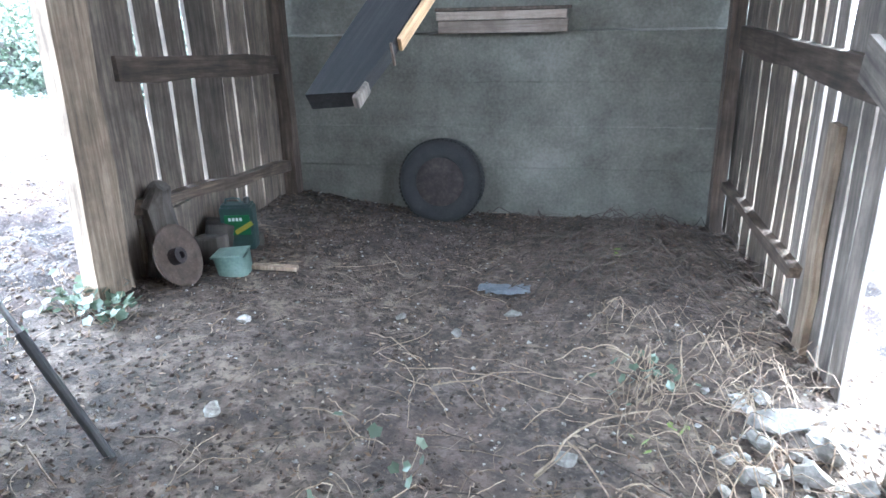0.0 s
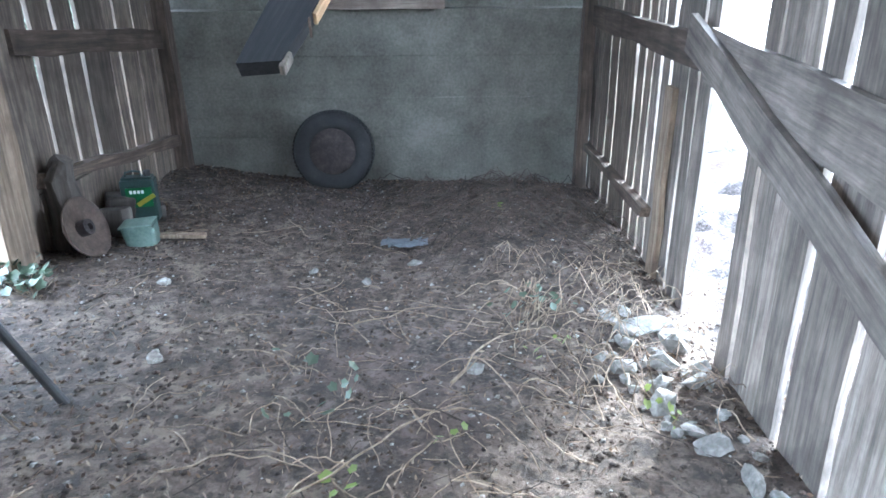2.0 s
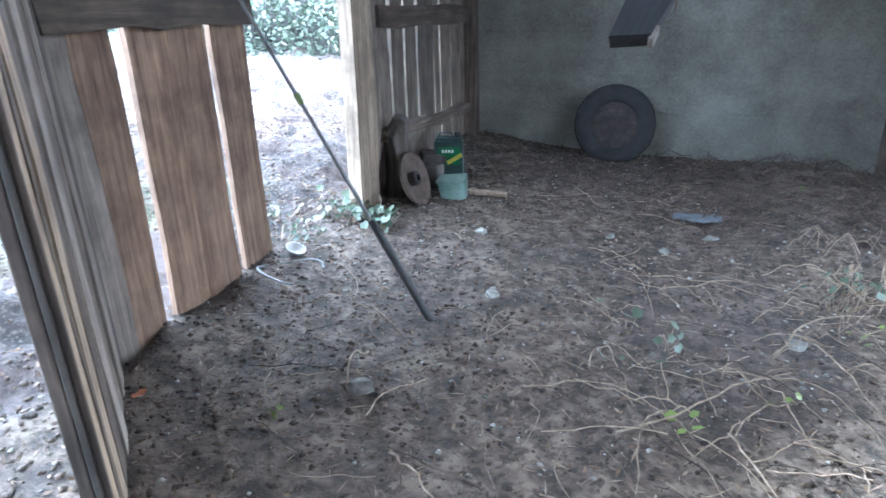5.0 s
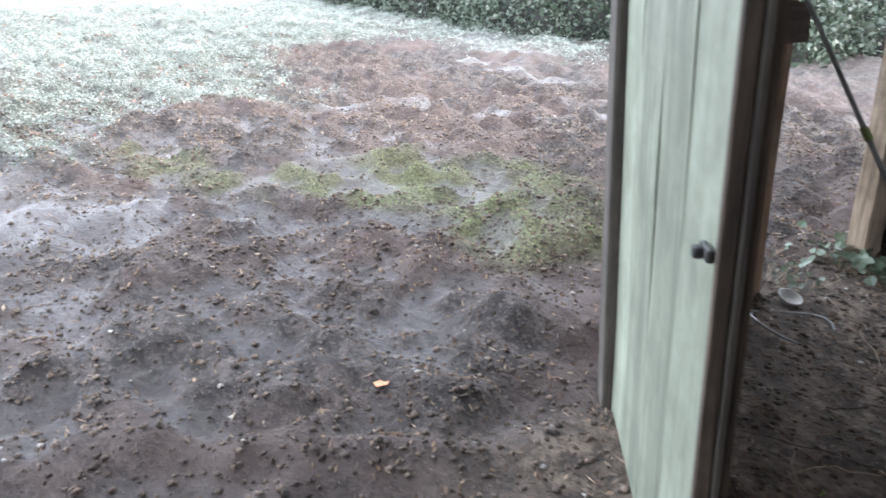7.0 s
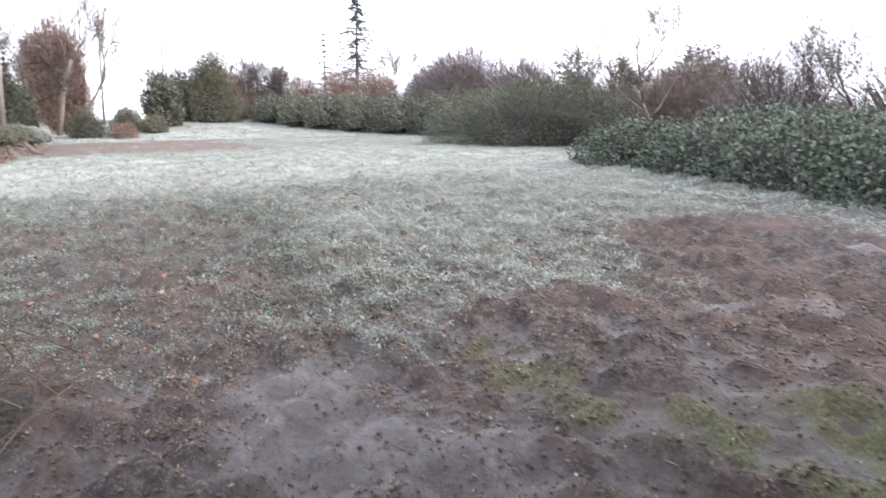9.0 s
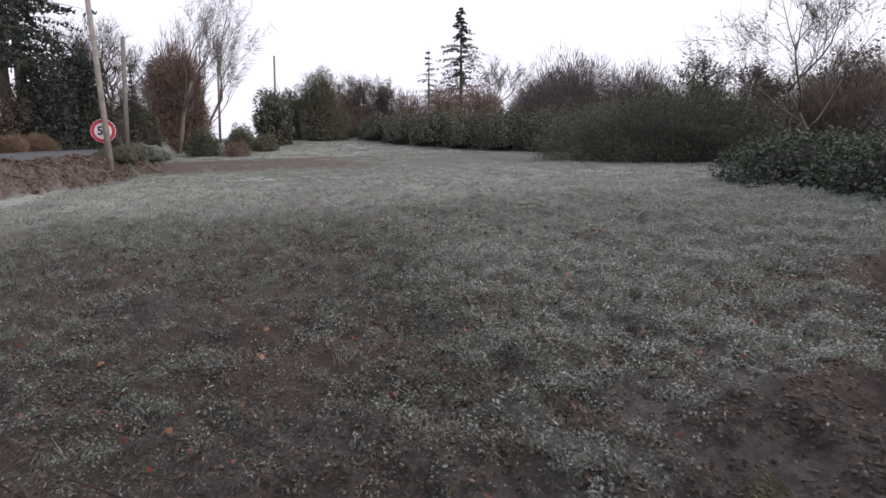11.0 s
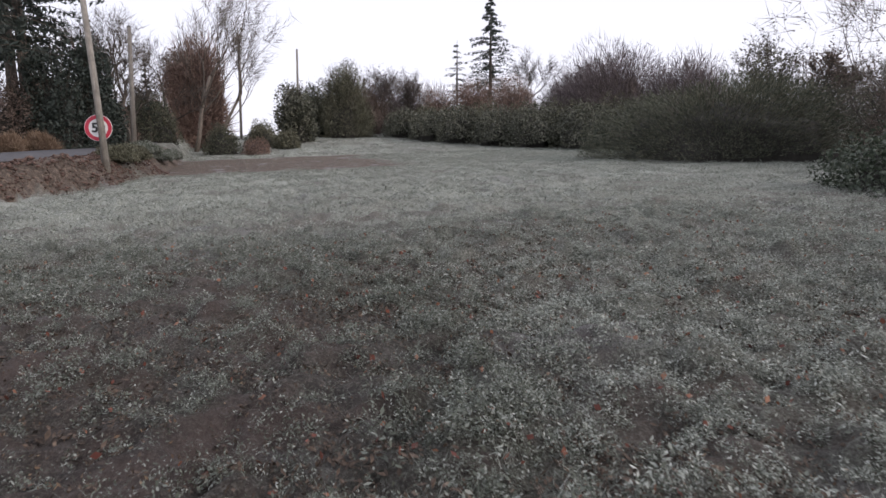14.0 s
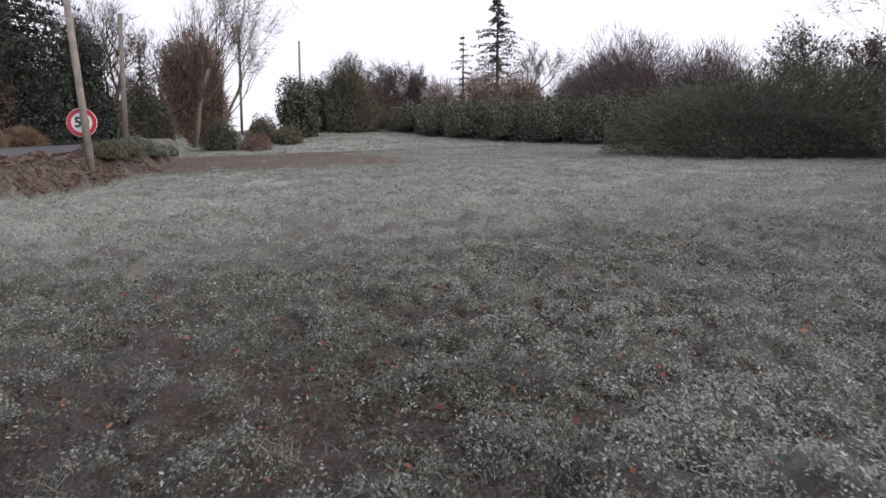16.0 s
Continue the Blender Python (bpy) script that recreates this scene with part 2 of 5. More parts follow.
TIN = mottled("roofing_sheet", [(0.3, (0.10, 0.09, 0.085)), (0.6, (0.2, 0.19, 0.18)), (0.8, (0.3, 0.28, 0.26))], 4, 0.7, 0.003)
FROST = leafy("frosted_grass", [(0.0, (0.05, 0.056, 0.040)), (0.4, (0.10, 0.114, 0.088)), (0.75, (0.18, 0.20, 0.17)), (1.0, (0.29, 0.31, 0.28))], 0.8, 0.15)
HOAR = leafy("hoarfrosted_leaf", [(0.0, (0.08, 0.09, 0.07)), (0.4, (0.22, 0.24, 0.205)), (0.75, (0.33, 0.355, 0.315)), (1.0, (0.45, 0.475, 0.435))], 0.8, 0.15)
GREEN_GRASS = leafy("green_grass", [(0.0, (0.08, 0.10, 0.028)), (0.5, (0.17, 0.21, 0.06)), (1.0, (0.30, 0.34, 0.15))], 0.7, 0.25)
IVY = leafy("ivy_leaf", [(0.0, (0.035, 0.055, 0.033)), (0.5, (0.065, 0.09, 0.055)), (1.0, (0.15, 0.18, 0.125))], 0.45, 0.2)
YOUNG = leafy("young_green_leaf", [(0.0, (0.09, 0.13, 0.025)), (1.0, (0.21, 0.25, 0.06))], 0.5, 0.3)
BRAMBLE = leafy("bramble_leaf", [(0.0, (0.022, 0.032, 0.020)), (0.5, (0.05, 0.07, 0.042)), (0.85, (0.080, 0.097, 0.068)), (1.0, (0.145, 0.155, 0.12))], 0.55, 0.15)
BROOM = leafy("broom_twig", [(0.0, (0.026, 0.032, 0.022)), (0.5, (0.062, 0.070, 0.046)), (1.0, (0.14, 0.142, 0.095))], 0.7, 0.15)
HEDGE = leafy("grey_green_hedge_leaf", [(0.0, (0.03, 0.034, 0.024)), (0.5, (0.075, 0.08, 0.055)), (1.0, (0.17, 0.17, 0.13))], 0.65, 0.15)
FALLEN = leafy("fallen_red_leaf", [(0.0, (0.10, 0.03, 0.022)), (0.5, (0.2, 0.07, 0.045)), (1.0, (0.3, 0.15, 0.09))], 0.7, 0.15)
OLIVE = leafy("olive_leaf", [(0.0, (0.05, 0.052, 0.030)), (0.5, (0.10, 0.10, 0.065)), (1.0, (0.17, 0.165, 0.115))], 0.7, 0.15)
BROWN = leafy("brown_leaf", [(0.0, (0.055, 0.041, 0.034)), (0.5, (0.11, 0.081, 0.066)), (1.0, (0.19, 0.147, 0.122))], 0.8, 0.15)
RUSSET = leafy("russet_leaf", [(0.0, (0.11, 0.068, 0.055)), (0.5, (0.19, 0.125, 0.10)), (1.0, (0.27, 0.195, 0.16))], 0.8, 0.15)
MAUVE = leafy("purplish_twigs", [(0.0, (0.06, 0.047, 0.049)), (0.5, (0.105, 0.085, 0.087)), (1.0, (0.17, 0.14, 0.14))], 0.85, 0.1)
NEEDLE = leafy("conifer_needles", [(0.0, (0.013, 0.020, 0.016)), (0.5, (0.028, 0.040, 0.032)), (1.0, (0.05, 0.066, 0.055))], 0.7, 0.1)
STRAW = leafy("straw_grass", [(0.0, (0.12, 0.075, 0.05)), (0.5, (0.21, 0.145, 0.10)), (1.0, (0.3, 0.23, 0.165))], 0.85, 0.15)


# ---- shapes ----
def part(name, bm, material, parent, label=""):
    me = bpy.data.meshes.new(name)
    bm.to_mesh(me)
    bm.free()
    me.materials.append(material)
    ob = new(name, me)
    ob.parent = parent
    return tagged(ob, label)


def solid(name, verts, faces, material, parent=None, label="", smooth=False, m=None):
    me = bpy.data.meshes.new(name)
    me.from_pydata([tuple(v) for v in verts], [], [tuple(f) for f in faces])
    me.materials.append(material)
    if smooth:
        me.shade_smooth()
    ob = new(name, me)
    ob.parent = parent
    if m is not None:
        ob.matrix_basis = m
    return tagged(ob, label)


def cloud_of(name, verts, sides, material, parent=None, label=""):
    """Many separate polygons of the same number of sides, from arrays."""
    verts = np.asarray(verts, dtype=np.float32).reshape(-1, 3)
    count = len(verts) // sides
    me = bpy.data.meshes.new(name)
    me.vertices.add(len(verts))
    me.vertices.foreach_set("co", verts.ravel())
    me.loops.add(len(verts))
    me.loops.foreach_set("vertex_index", np.arange(len(verts), dtype=np.int32))
    me.polygons.add(count)
    me.polygons.foreach_set("loop_start", np.arange(count, dtype=np.int32) * sides)
    me.materials.append(material)
    me.update(calc_edges=True)
    ob = new(name, me)
    ob.parent = parent
    return tagged(ob, label)


def thing(name, m, label, category, group="", kind=""):
    ob = new(name)
    ob.empty_display_size = 0.1
    ob.matrix_basis = m
    return tagged(ob, label, category, group, kind)


def box(x0, x1, y0, y1, z0, z1, bevel=0.0):
    bm = bmesh.new()
    bmesh.ops.create_cube(bm, size=1)
    bmesh.ops.transform(bm, matrix=Matrix.LocRotScale(((x0 + x1) / 2, (y0 + y1) / 2, (z0 + z1) / 2), None, (x1 - x0, y1 - y0, z1 - z0)), verts=bm.verts)
    if bevel:
        bmesh.ops.bevel(bm, geom=bm.edges[:], offset=bevel, segments=2, profile=0.6, affect="EDGES")
    return bm


def lathe(profile, sides=32, close=False):
    """A solid of revolution round z from (radius, height) pairs."""
    bm = bmesh.new()
    rings = [[bm.verts.new((r * math.cos(2 * math.pi * i / sides), r * math.sin(2 * math.pi * i / sides), z)) for i in range(sides)] for r, z in profile]
    pairs = list(zip(rings, rings[1:])) + ([(rings[-1], rings[0])] if close else [])
    for a, b in pairs:
        for i in range(sides):
            bm.faces.new((a[i], a[(i + 1) % sides], b[(i + 1) % sides], b[i]))
    if not close:
        bm.faces.new(rings[0][::-1])
        bm.faces.new(rings[-1])
    bmesh.ops.recalc_face_normals(bm, faces=bm.faces[:])
    return bm


def tube(points, radii, sides=6):
    """Vertices and faces of one tapered, bent tube."""
    verts, faces = [], []
    pts = [Vector(p) for p in points]
    for i, p in enumerate(pts):
        d = (pts[min(i + 1, len(pts) - 1)] - pts[max(i - 1, 0)]).normalized()
        a = d.orthogonal().normalized()
        b = d.cross(a)
        if i and a.dot(last) < 0.2:
            a = (last - d * last.dot(d)).normalized()
            b = d.cross(a)
        last = a
        for k in range(sides):
            w = 2 * math.pi * k / sides
            verts.append(p + radii[i] * (math.cos(w) * a + math.sin(w) * b))
    for i in range(len(pts) - 1):
        for k in range(sides):
            k2 = (k + 1) % sides
            faces.append((i * sides + k, i * sides + k2, (i + 1) * sides + k2, (i + 1) * sides + k))
    faces.append(tuple(range(sides))[::-1])
    faces.append(tuple(range((len(pts) - 1) * sides, len(pts) * sides)))
    return verts, faces


def joined(shapes):
    verts, faces = [], []
    for v, f in shapes:
        k = len(verts)
        verts += v
        faces += [tuple(i + k for i in q) for q in f]
    return verts, faces


def lattice(ix, iy):
    h = np.sin(ix * 127.1 + iy * 311.7) * 43758.5453
    return h - np.floor(h)


def value_noise(x, y):
    x, y = np.asarray(x, float), np.asarray(y, float)
    ix, iy = np.floor(x), np.floor(y)
    fx, fy = x - ix, y - iy
    fx, fy = fx * fx * (3 - 2 * fx), fy * fy * (3 - 2 * fy)
    a = lattice(ix, iy) * (1 - fx) + lattice(ix + 1, iy) * fx
    b = lattice(ix, iy + 1) * (1 - fx) + lattice(ix + 1, iy + 1) * fx
    return a * (1 - fy) + b * fy


def fbm(x, y, scale, octaves=4):
    out, amp, total = 0.0, 1.0, 0.0
    for k in range(octaves):
        out = out + amp * value_noise(x * scale + 17.3 * k, y * scale - 9.1 * k)
        total += amp
        amp, scale = amp * 0.5, scale * 2.03
    return out / total


def step(a, b, x):
    t = np.clip((np.asarray(x, float) - a) / (b - a), 0, 1)
    return t * t * (3 - 2 * t)


# ---- the lie of the land ----
SHED = pose(-1.224, 5.29, 0, 0, 0, -12)
CO, SI = math.cos(radians(12)), math.sin(radians(12))


def shed_uv(x, y):
    """How far along the back wall, and how far out from it."""
    dx, dy = x + 1.224, y - 5.29
    return dx * CO - dy * SI, -dx * SI - dy * CO


def bank_foot(x):
    return np.where(x > -28, -3.0 - 0.45 * np.minimum(x + 28, 14), np.minimum(-3.0 - 0.10 * (x + 28), -2.2))


def behind_bank(x, y):
    """Metres behind the cut bank's foot, beside the road."""
    return bank_foot(x) - y + 0.5 * (fbm(x, y, 0.6) - 0.5)


def smooth_land(x, y):
    x, y = np.asarray(x, float), np.asarray(y, float)
    z = np.where(x < 0, -0.046 - 0.093 * x, -0.046 - 0.03 * x)
    far = np.maximum(-x - 38, 0)
    z = z + np.minimum(0.0012 * np.minimum(far, 34) ** 2, 2) - np.maximum(far - 36, 0) * 0.06
    s = behind_bank(x, y)
    z = z + 0.88 * step(0, 0.9, s) * step(-16, -23, x) + np.clip(s - 2, 0, 8) * 0.03 * step(-16, -23, x)
    u, v = shed_uv(x, y)
    z = z + 0.17 * np.exp(-((u - 2.6) / 0.6) ** 2 - ((v - 1.1) / 0.8) ** 2) + 0.05 * np.exp(-((u - 0.2) / 0.4) ** 2 - ((v - 0.2) / 0.35) ** 2)
    return z


def in_shed(x, y):
    u, v = shed_uv(x, y)
    return step(-0.25, 0.05, u) * step(3.6, 3.3, u) * step(5.4, 4.6, v) * step(-0.4, 0, v)


def turf_at(x, y):
    n = fbm(x, y, 0.8, 5) - 0.5
    edge = -7.0 - 0.45 * np.clip(y - 2, 0, 5) + 0.6 * np.exp(-((y - 1.3) / 0.8) ** 2) + np.where(y < 0, 0.9 * y, 0)
    t = step(0.8, -0.8, x - edge + 3.2 * n)
    t = np.maximum(t, step(-1.5, 0.5, y - 8.6 - 0.12 * (-8 - x) + 2 * n) * 0.8 * step(-3.5, -6, x))
    t = np.maximum(t, step(-3.0, -3.6, y + 2 * n) * 0.6 * step(-3, -6, x))
    t = np.maximum(t, step(4.6, 6.0, x + 2 * n))
    bare = step(0.54, 0.66, fbm(x + 40, y - 7, 1.3, 4))
    t = t * (1 - 0.55 * bare) * (1 - 0.5 * step(1.6, 0.2, y + n) * step(-15, -12, x))
    return t * (1 - 0.97 * dug_at(x, y)) * (1 - in_shed(x, y))


def dug_at(x, y):
    """Raw brown earth: a dug strip across the field and the cut face of the bank."""
    strip = step(7.6, 6.6, np.abs(x + 39.8 + 2.5 * (fbm(x, y, 0.5) - 0.5))) * step(8.8, 6.6, y + 2.0 * (fbm(x + 9, y, 0.7) - 0.5)) * step(-4.5, -3.5, y)
    s = behind_bank(x, y)
    face = step(-0.15, 0.15, s + 0.5 * (fbm(x, y, 1.7) - 0.5)) * step(1.9, 1.3, s) * step(-14, -20, x) * step(-34, -31, x)
    return np.maximum(strip, face)


def dry_at(x, y):
    """Dusty earth under the roof, patchy where it was swept bare."""
    return np.maximum(in_shed(x, y) * np.clip(fbm(x + 9, y, 1.1, 4) * 2.6 - 0.55, 0.35, 1.0), 0.8 * dug_at(x, y))


def frost_lift_at(x, y):
    """Hoarfrost, thin by the shed and trodden way; colour brightened towards the far field."""
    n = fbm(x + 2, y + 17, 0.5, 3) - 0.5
    far_lift = step(-8.5, -20, x + 4 * n)
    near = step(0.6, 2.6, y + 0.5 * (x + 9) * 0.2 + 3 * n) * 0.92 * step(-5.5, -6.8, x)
    return np.clip(np.maximum(far_lift, near) * (0.85 + 0.7 * n), 0, 0.95)


def rime_lift_at(x, y):
    """Frost colour of the sward itself, with brightening painted in towards the distance."""
    return frost_lift_at(x, y) * (0.28 + 0.72 * step(-10, -22, x))


def moss_at(x, y):
    n = fbm(x + 11, y + 5, 1.4, 4) - 0.5
    a = np.exp(-((x + 4.6 - 0.5 * (y - 2.0)) / 0.75) ** 2 - ((y - 2.1) / 0.8) ** 2) + 0.9 * np.exp(-((x + 3.3) / 0.8) ** 2 - ((y - 2.9) / 1.0) ** 2) + 0.7 * np.exp(-((x + 5.9) / 0.6) ** 2 - ((y - 1.75) / 0.4) ** 2)
    return np.clip(step(0.3, 1.0, a + 2.0 * n), 0, 1) * step(0.1, 0.4, a) * 0.75 * (1 - in_shed(x, y))


def wet_at(x, y):
    n = fbm(x - 3, y + 31, 1.1, 4) - 0.5
    a = 1.1 * np.exp(-((x + 5.5) / 1.0) ** 2 - ((y - 0.45 - 0.35 * (x + 5.5)) / 0.55) ** 2) + 0.8 * np.exp(-((x + 4.8) / 0.5) ** 2 - ((y - 1.15) / 0.35) ** 2) + 0.5 * np.exp(-((x + 6.0) / 0.8) ** 2 - ((y - 4.0) / 0.8) ** 2) + 0.45 * np.exp(-((x + 3.7) / 0.9) ** 2 - ((y - 0.3) / 0.5) ** 2)
    pools = np.clip(step(0.35, 0.8, a + 2.4 * n), 0, 1) * 0.8
    near = np.exp(-((x + 5.0) / 2.4) ** 2 - ((y - 1.2) / 2.6) ** 2)
    hollow = step(0.47, 0.36, fbm(x, y + 9, 5.5, 2)) * 0.8 * step(0.25, 0.6, near)
    return np.maximum(pools, hollow) * (1 - in_shed(x, y))


def land(x, y):
    """The ground's height, with its lumps and hoof-trodden hollows."""
    x, y = np.asarray(x, float), np.asarray(y, float)
    near = step(30, 18, np.abs(x + 8)) * step(16, 9, np.abs(y - 3))
    t = turf_at(x, y)
    trod = (1 - t) * (1 - in_shed(x, y))
    hoof = fbm(x, y + 9, 5.5, 2) - 0.5
    tump = np.clip(fbm(x - 7, y, 3.4, 3) - 0.42, 0, 1)
    rough = 0.10 * (fbm(x, y, 0.7, 3) - 0.5) + near * ((0.05 + 0.10 * trod) * (fbm(x + 5, y, 2.6, 3) - 0.5) + (0.05 + 0.19 * trod) * hoof + 0.34 * t * tump)
    u, v = shed_uv(x, y)
    inside = step(-0.3, 0.0, u) * step(3.8, 3.4, u) * step(6.0, 4.8, v)
    cut = step(-0.2, 0.3, behind_bank(x, y)) * step(2.4, 1.4, behind_bank(x, y)) * step(-16, -22, x)
    rough = rough + cut * (0.34 * (fbm(x, y + 2, 1.5, 4) - 0.5))
    rough = rough * (1 - 0.45 * inside) * (1 - 0.25 * wet_at(x, y))
    return smooth_land(x, y) + rough


def land_z(x, y):
    return float(land(np.array([x]), np.array([y]))[0])


def spaced(lo, hi, fine, far_lo, far_hi, grow=1.13):
    mid = list(np.arange(lo, hi + 1e-6, fine))
    a, s = lo, fine
    left = []
    while a > far_lo:
        s = min(s * grow, 40)
        a -= s
        left.append(a)
    b, s = hi, fine
    right = []
    while b < far_hi:
        s = min(s * grow, 40)
        b += s
        right.append(b)
    return np.array(left[::-1] + mid + right)


def build_ground():
    xs, ys = spaced(-15, 3.2, 0.045, -700, 500, 1.04), spaced(-1.5, 6.5, 0.045, -500, 600, 1.06)
    gx, gy = np.meshgrid(xs, ys)
    gz = land(gx, gy)
    verts = np.stack([gx, gy, gz], -1).reshape(-1, 3).astype(np.float32)
    w, h = len(xs), len(ys)
    i = (np.arange(h - 1)[:, None] * w + np.arange(w - 1)[None, :]).ravel()
    quads = np.stack([i, i + 1, i + w + 1, i + w], -1).astype(np.int32)
    me = bpy.data.meshes.new("ground")
    me.vertices.add(len(verts))
    me.vertices.foreach_set("co", verts.ravel())
    me.loops.add(quads.size)
    me.loops.foreach_set("vertex_index", quads.ravel())
    me.polygons.add(len(quads))
    me.polygons.foreach_set("loop_start", np.arange(len(quads), dtype=np.int32) * 4)
    me.update(calc_edges=True)
    for name, f in (("turf", turf_at), ("moss", moss_at), ("wet", wet_at), ("rime_lift", rime_lift_at), ("dry", dry_at)):
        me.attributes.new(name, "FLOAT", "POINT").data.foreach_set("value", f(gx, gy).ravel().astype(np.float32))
    me.materials.append(GROUND)
    me.shade_smooth()
    tagged(new("ground", me), "brown earth and frosted grass field rising gently from the shed", "ground", kind="structure")


build_ground()

# ---- the shed ----
def plank_mesh(width, z0, z1, thick, rng, lean=0.0, along="z", worn=0.012):
    """A rough board: uneven edges, chewed ends, hair cracks of light beside it."""
    n = 6
    verts = []
    for i in range(n + 1):
        t = i / n
        z = z0 + (z1 - z0) * t
        a, b = -width / 2 + rng.uniform(-worn, worn), width / 2 + rng.uniform(-worn, worn)
        s = lean * (z1 - z0) * t
        cup = rng.uniform(-0.004, 0.004)
        ends = rng.uniform(-0.02, 0.02) if i in (0, n) else 0
        verts += [(cup, a + s, z + ends), (thick + cup, a + s, z + ends), (thick + cup, b + s, z - ends), (cup, b + s, z - ends)]
    faces = [(0, 3, 2, 1), (4 * n, 4 * n + 1, 4 * n + 2, 4 * n + 3)]
    for i in range(n):
        k = 4 * i
        for j in range(4):
            faces.append((k + j, k + (j + 1) % 4, k + 4 + (j + 1) % 4, k + 4 + j))
    if along == "y":
        verts = [(x, -z, y) for x, y, z in verts]
    return verts, faces


def plank(parent, u, v0, v1, z0, z1, material, rng, thick=0.025, lean=0.0, worn=0.010, name="plank", label=""):
    """A standing board of a side wall between v0 and v1 metres out from the back wall."""
    v, f = plank_mesh(v1 - v0, z0, z1, thick, rng, lean, worn=worn)
    return solid(name, v, f, material, parent, label, m=Matrix.Translation((u, -(v0 + v1) / 2, 0)))


def rail(parent, u, v0, za, v1, zb, width, material, rng, thick=0.05, name="rail", label=""):
    """A lying or slanting board on a side wall, from (v0, za) to (v1, zb)."""
    length = math.hypot(v1 - v0, zb - za)
    v, f = plank_mesh(width, 0, length, thick, rng, along="y", worn=0.014)
    return solid(name, v, f, material, parent, label, m=Matrix.Translation((u, -v0, za)) @ Matrix.Rotation(-math.atan2(zb - za, v1 - v0), 4, "X"))


def build_walls():
    rng = random.Random(4)
    left = thing("wall_left", SHED, "gappy side wall of weathered upright boards", "wall", kind="structure")
    bounds = [0.03, 0.24, 0.485, 0.755, 0.885, 1.245, 1.47, 1.71, 1.96]
    gaps = [0.014, 0.014, 0.03, 0.014, 0.036, 0.03, 0.03, 0.014]
    for a, b, g in zip(bounds, bounds[1:], gaps):
        plank(left, -0.03, a, b - g, -0.02 + rng.uniform(-0.04, 0.07), 2.25, rng.choice((PLANK, PLANK, GREY_PLANK)), rng, lean=rng.uniform(-0.006, 0.006))
    plank(left, -0.005, 1.95, 2.17, -0.1, 2.25, PLANK, rng, 0.03)
    v, f = plank_mesh(0.25, -0.1, 2.3, 0.08, rng, 0.02, worn=0.016)
    solid("corner_post", v, f, TAN, left, "broad pale corner board, chewed at its edge", m=Matrix.Translation((0.0, -2.28, 0)))
    rail(left, 0.0, -0.02, 1.08, 1.95, 1.19, 0.14, RAIL, rng, 0.045)
    rail(left, 0.0, -0.02, 0.31, 1.98, 0.49, 0.075, RAIL, rng, 0.07)
    rail(left, 0.0, 0.95, 0.24, 1.98, 0.30, 0.24, PLANK, rng, 0.028, "kick_board", "rotten low board")
    rail(left, 0.0, -0.02, 1.85, 2.3, 1.9, 0.12, RAIL, rng, 0.05)
    v, f = plank_mesh(0.12, -0.1, 2.3, 0.10, rng)
    solid("corner_post", v, f, RAIL_UP, left, m=Matrix.Translation((0.0, -0.075, 0)))

    panel = thing("wall_left_front", SHED, "short panel of reddish weathered boards with a gap on either side", "wall", kind="structure")
    for a, b, lo in ((3.10, 3.32, 0.11), (3.37, 3.58, 0.12), (3.582, 3.79, 0.12), (3.855, 4.02, 0.09), (4.02, 4.15, 0.02)):
        plank(panel, -0.115, a, b, lo, 2.2, RUST_PLANK if a < 4 else GREY_PLANK, rng, lean=rng.uniform(-0.004, 0.004))
    rail(panel, -0.09, 3.08, 1.30, 4.15, 1.34, 0.13, RAIL, rng, 0.05)

    right = thing("wall_right", SHED, "gappy side wall of grey boards with daylight showing through", "wall", kind="structure")
    edges = [0.03, 0.16, 0.36, 0.58, 0.80, 1.0, 1.255, 1.42, 1.575, 1.725, 1.88, 2.15, 2.27, 2.41]
    slits = [0.01, 0.01, 0.022, 0.024, 0.016, 0.042, 0.026, 0.038, 0.028, 0.034, 0.034, 0.008, 0.0]
    for a, b, g in zip(edges, edges[1:], slits):
        plank(right, 3.335, a, b - g, -0.16 + rng.uniform(-0.05, 0.02), 2.3, GREY_PLANK if a > 1.5 else PLANK, rng, 0.018, lean=rng.uniform(-0.008, 0.008))
    plank(right, 3.30, 1.90, 2.02, -0.15, 0.95, STRIPPED, rng, 0.03, lean=-0.02, name="slab", label="pale split slab leaning on the wall")
    edges = [2.86, 3.0, 3.13, 3.24, 3.42, 3.73, 4.0, 4.24, 4.52, 4.8, 5.0]
    slits = [0.03, 0.004, 0.004, 0.042, 0.045, 0.03, 0.02, 0.02, 0.02, 0.0]
    for a, b, g in zip(edges, edges[1:], slits):
        plank(right, 3.335, a, b - g, -0.16 + rng.uniform(-0.06, 0.02), 2.3, GREY_PLANK, rng, lean=rng.uniform(-0.01, 0.012), worn=0.012)
    rail(right, 3.275, 0.05, 0.25, 1.78, 0.22, 0.06, RAIL, rng, 0.06)
    rail(right, 3.285, 0.05, 1.24, 2.5, 1.14, 0.15, RAIL, rng, 0.05)
    rail(right, 3.295, 2.42, 1.145, 4.7, 0.87, 0.235, GREY_PLANK_LYING, rng, 0.03, "broad_rail", "wide grey weathered board")
    rail(right, 3.262, 2.25, 1.225, 4.7, 0.36, 0.15, GREY_PLANK_LYING, rng, 0.03, "brace", "slanting grey brace")
    rail(right, 3.30, 0.05, 1.9, 5.0, 1.9, 0.13, RAIL, rng, 0.05)
    v, f = plank_mesh(0.12, -0.2, 2.3, 0.09, rng)
    solid("corner_post", v, f, RAIL_UP, right, m=Matrix.Translation((3.22, -0.08, 0)))
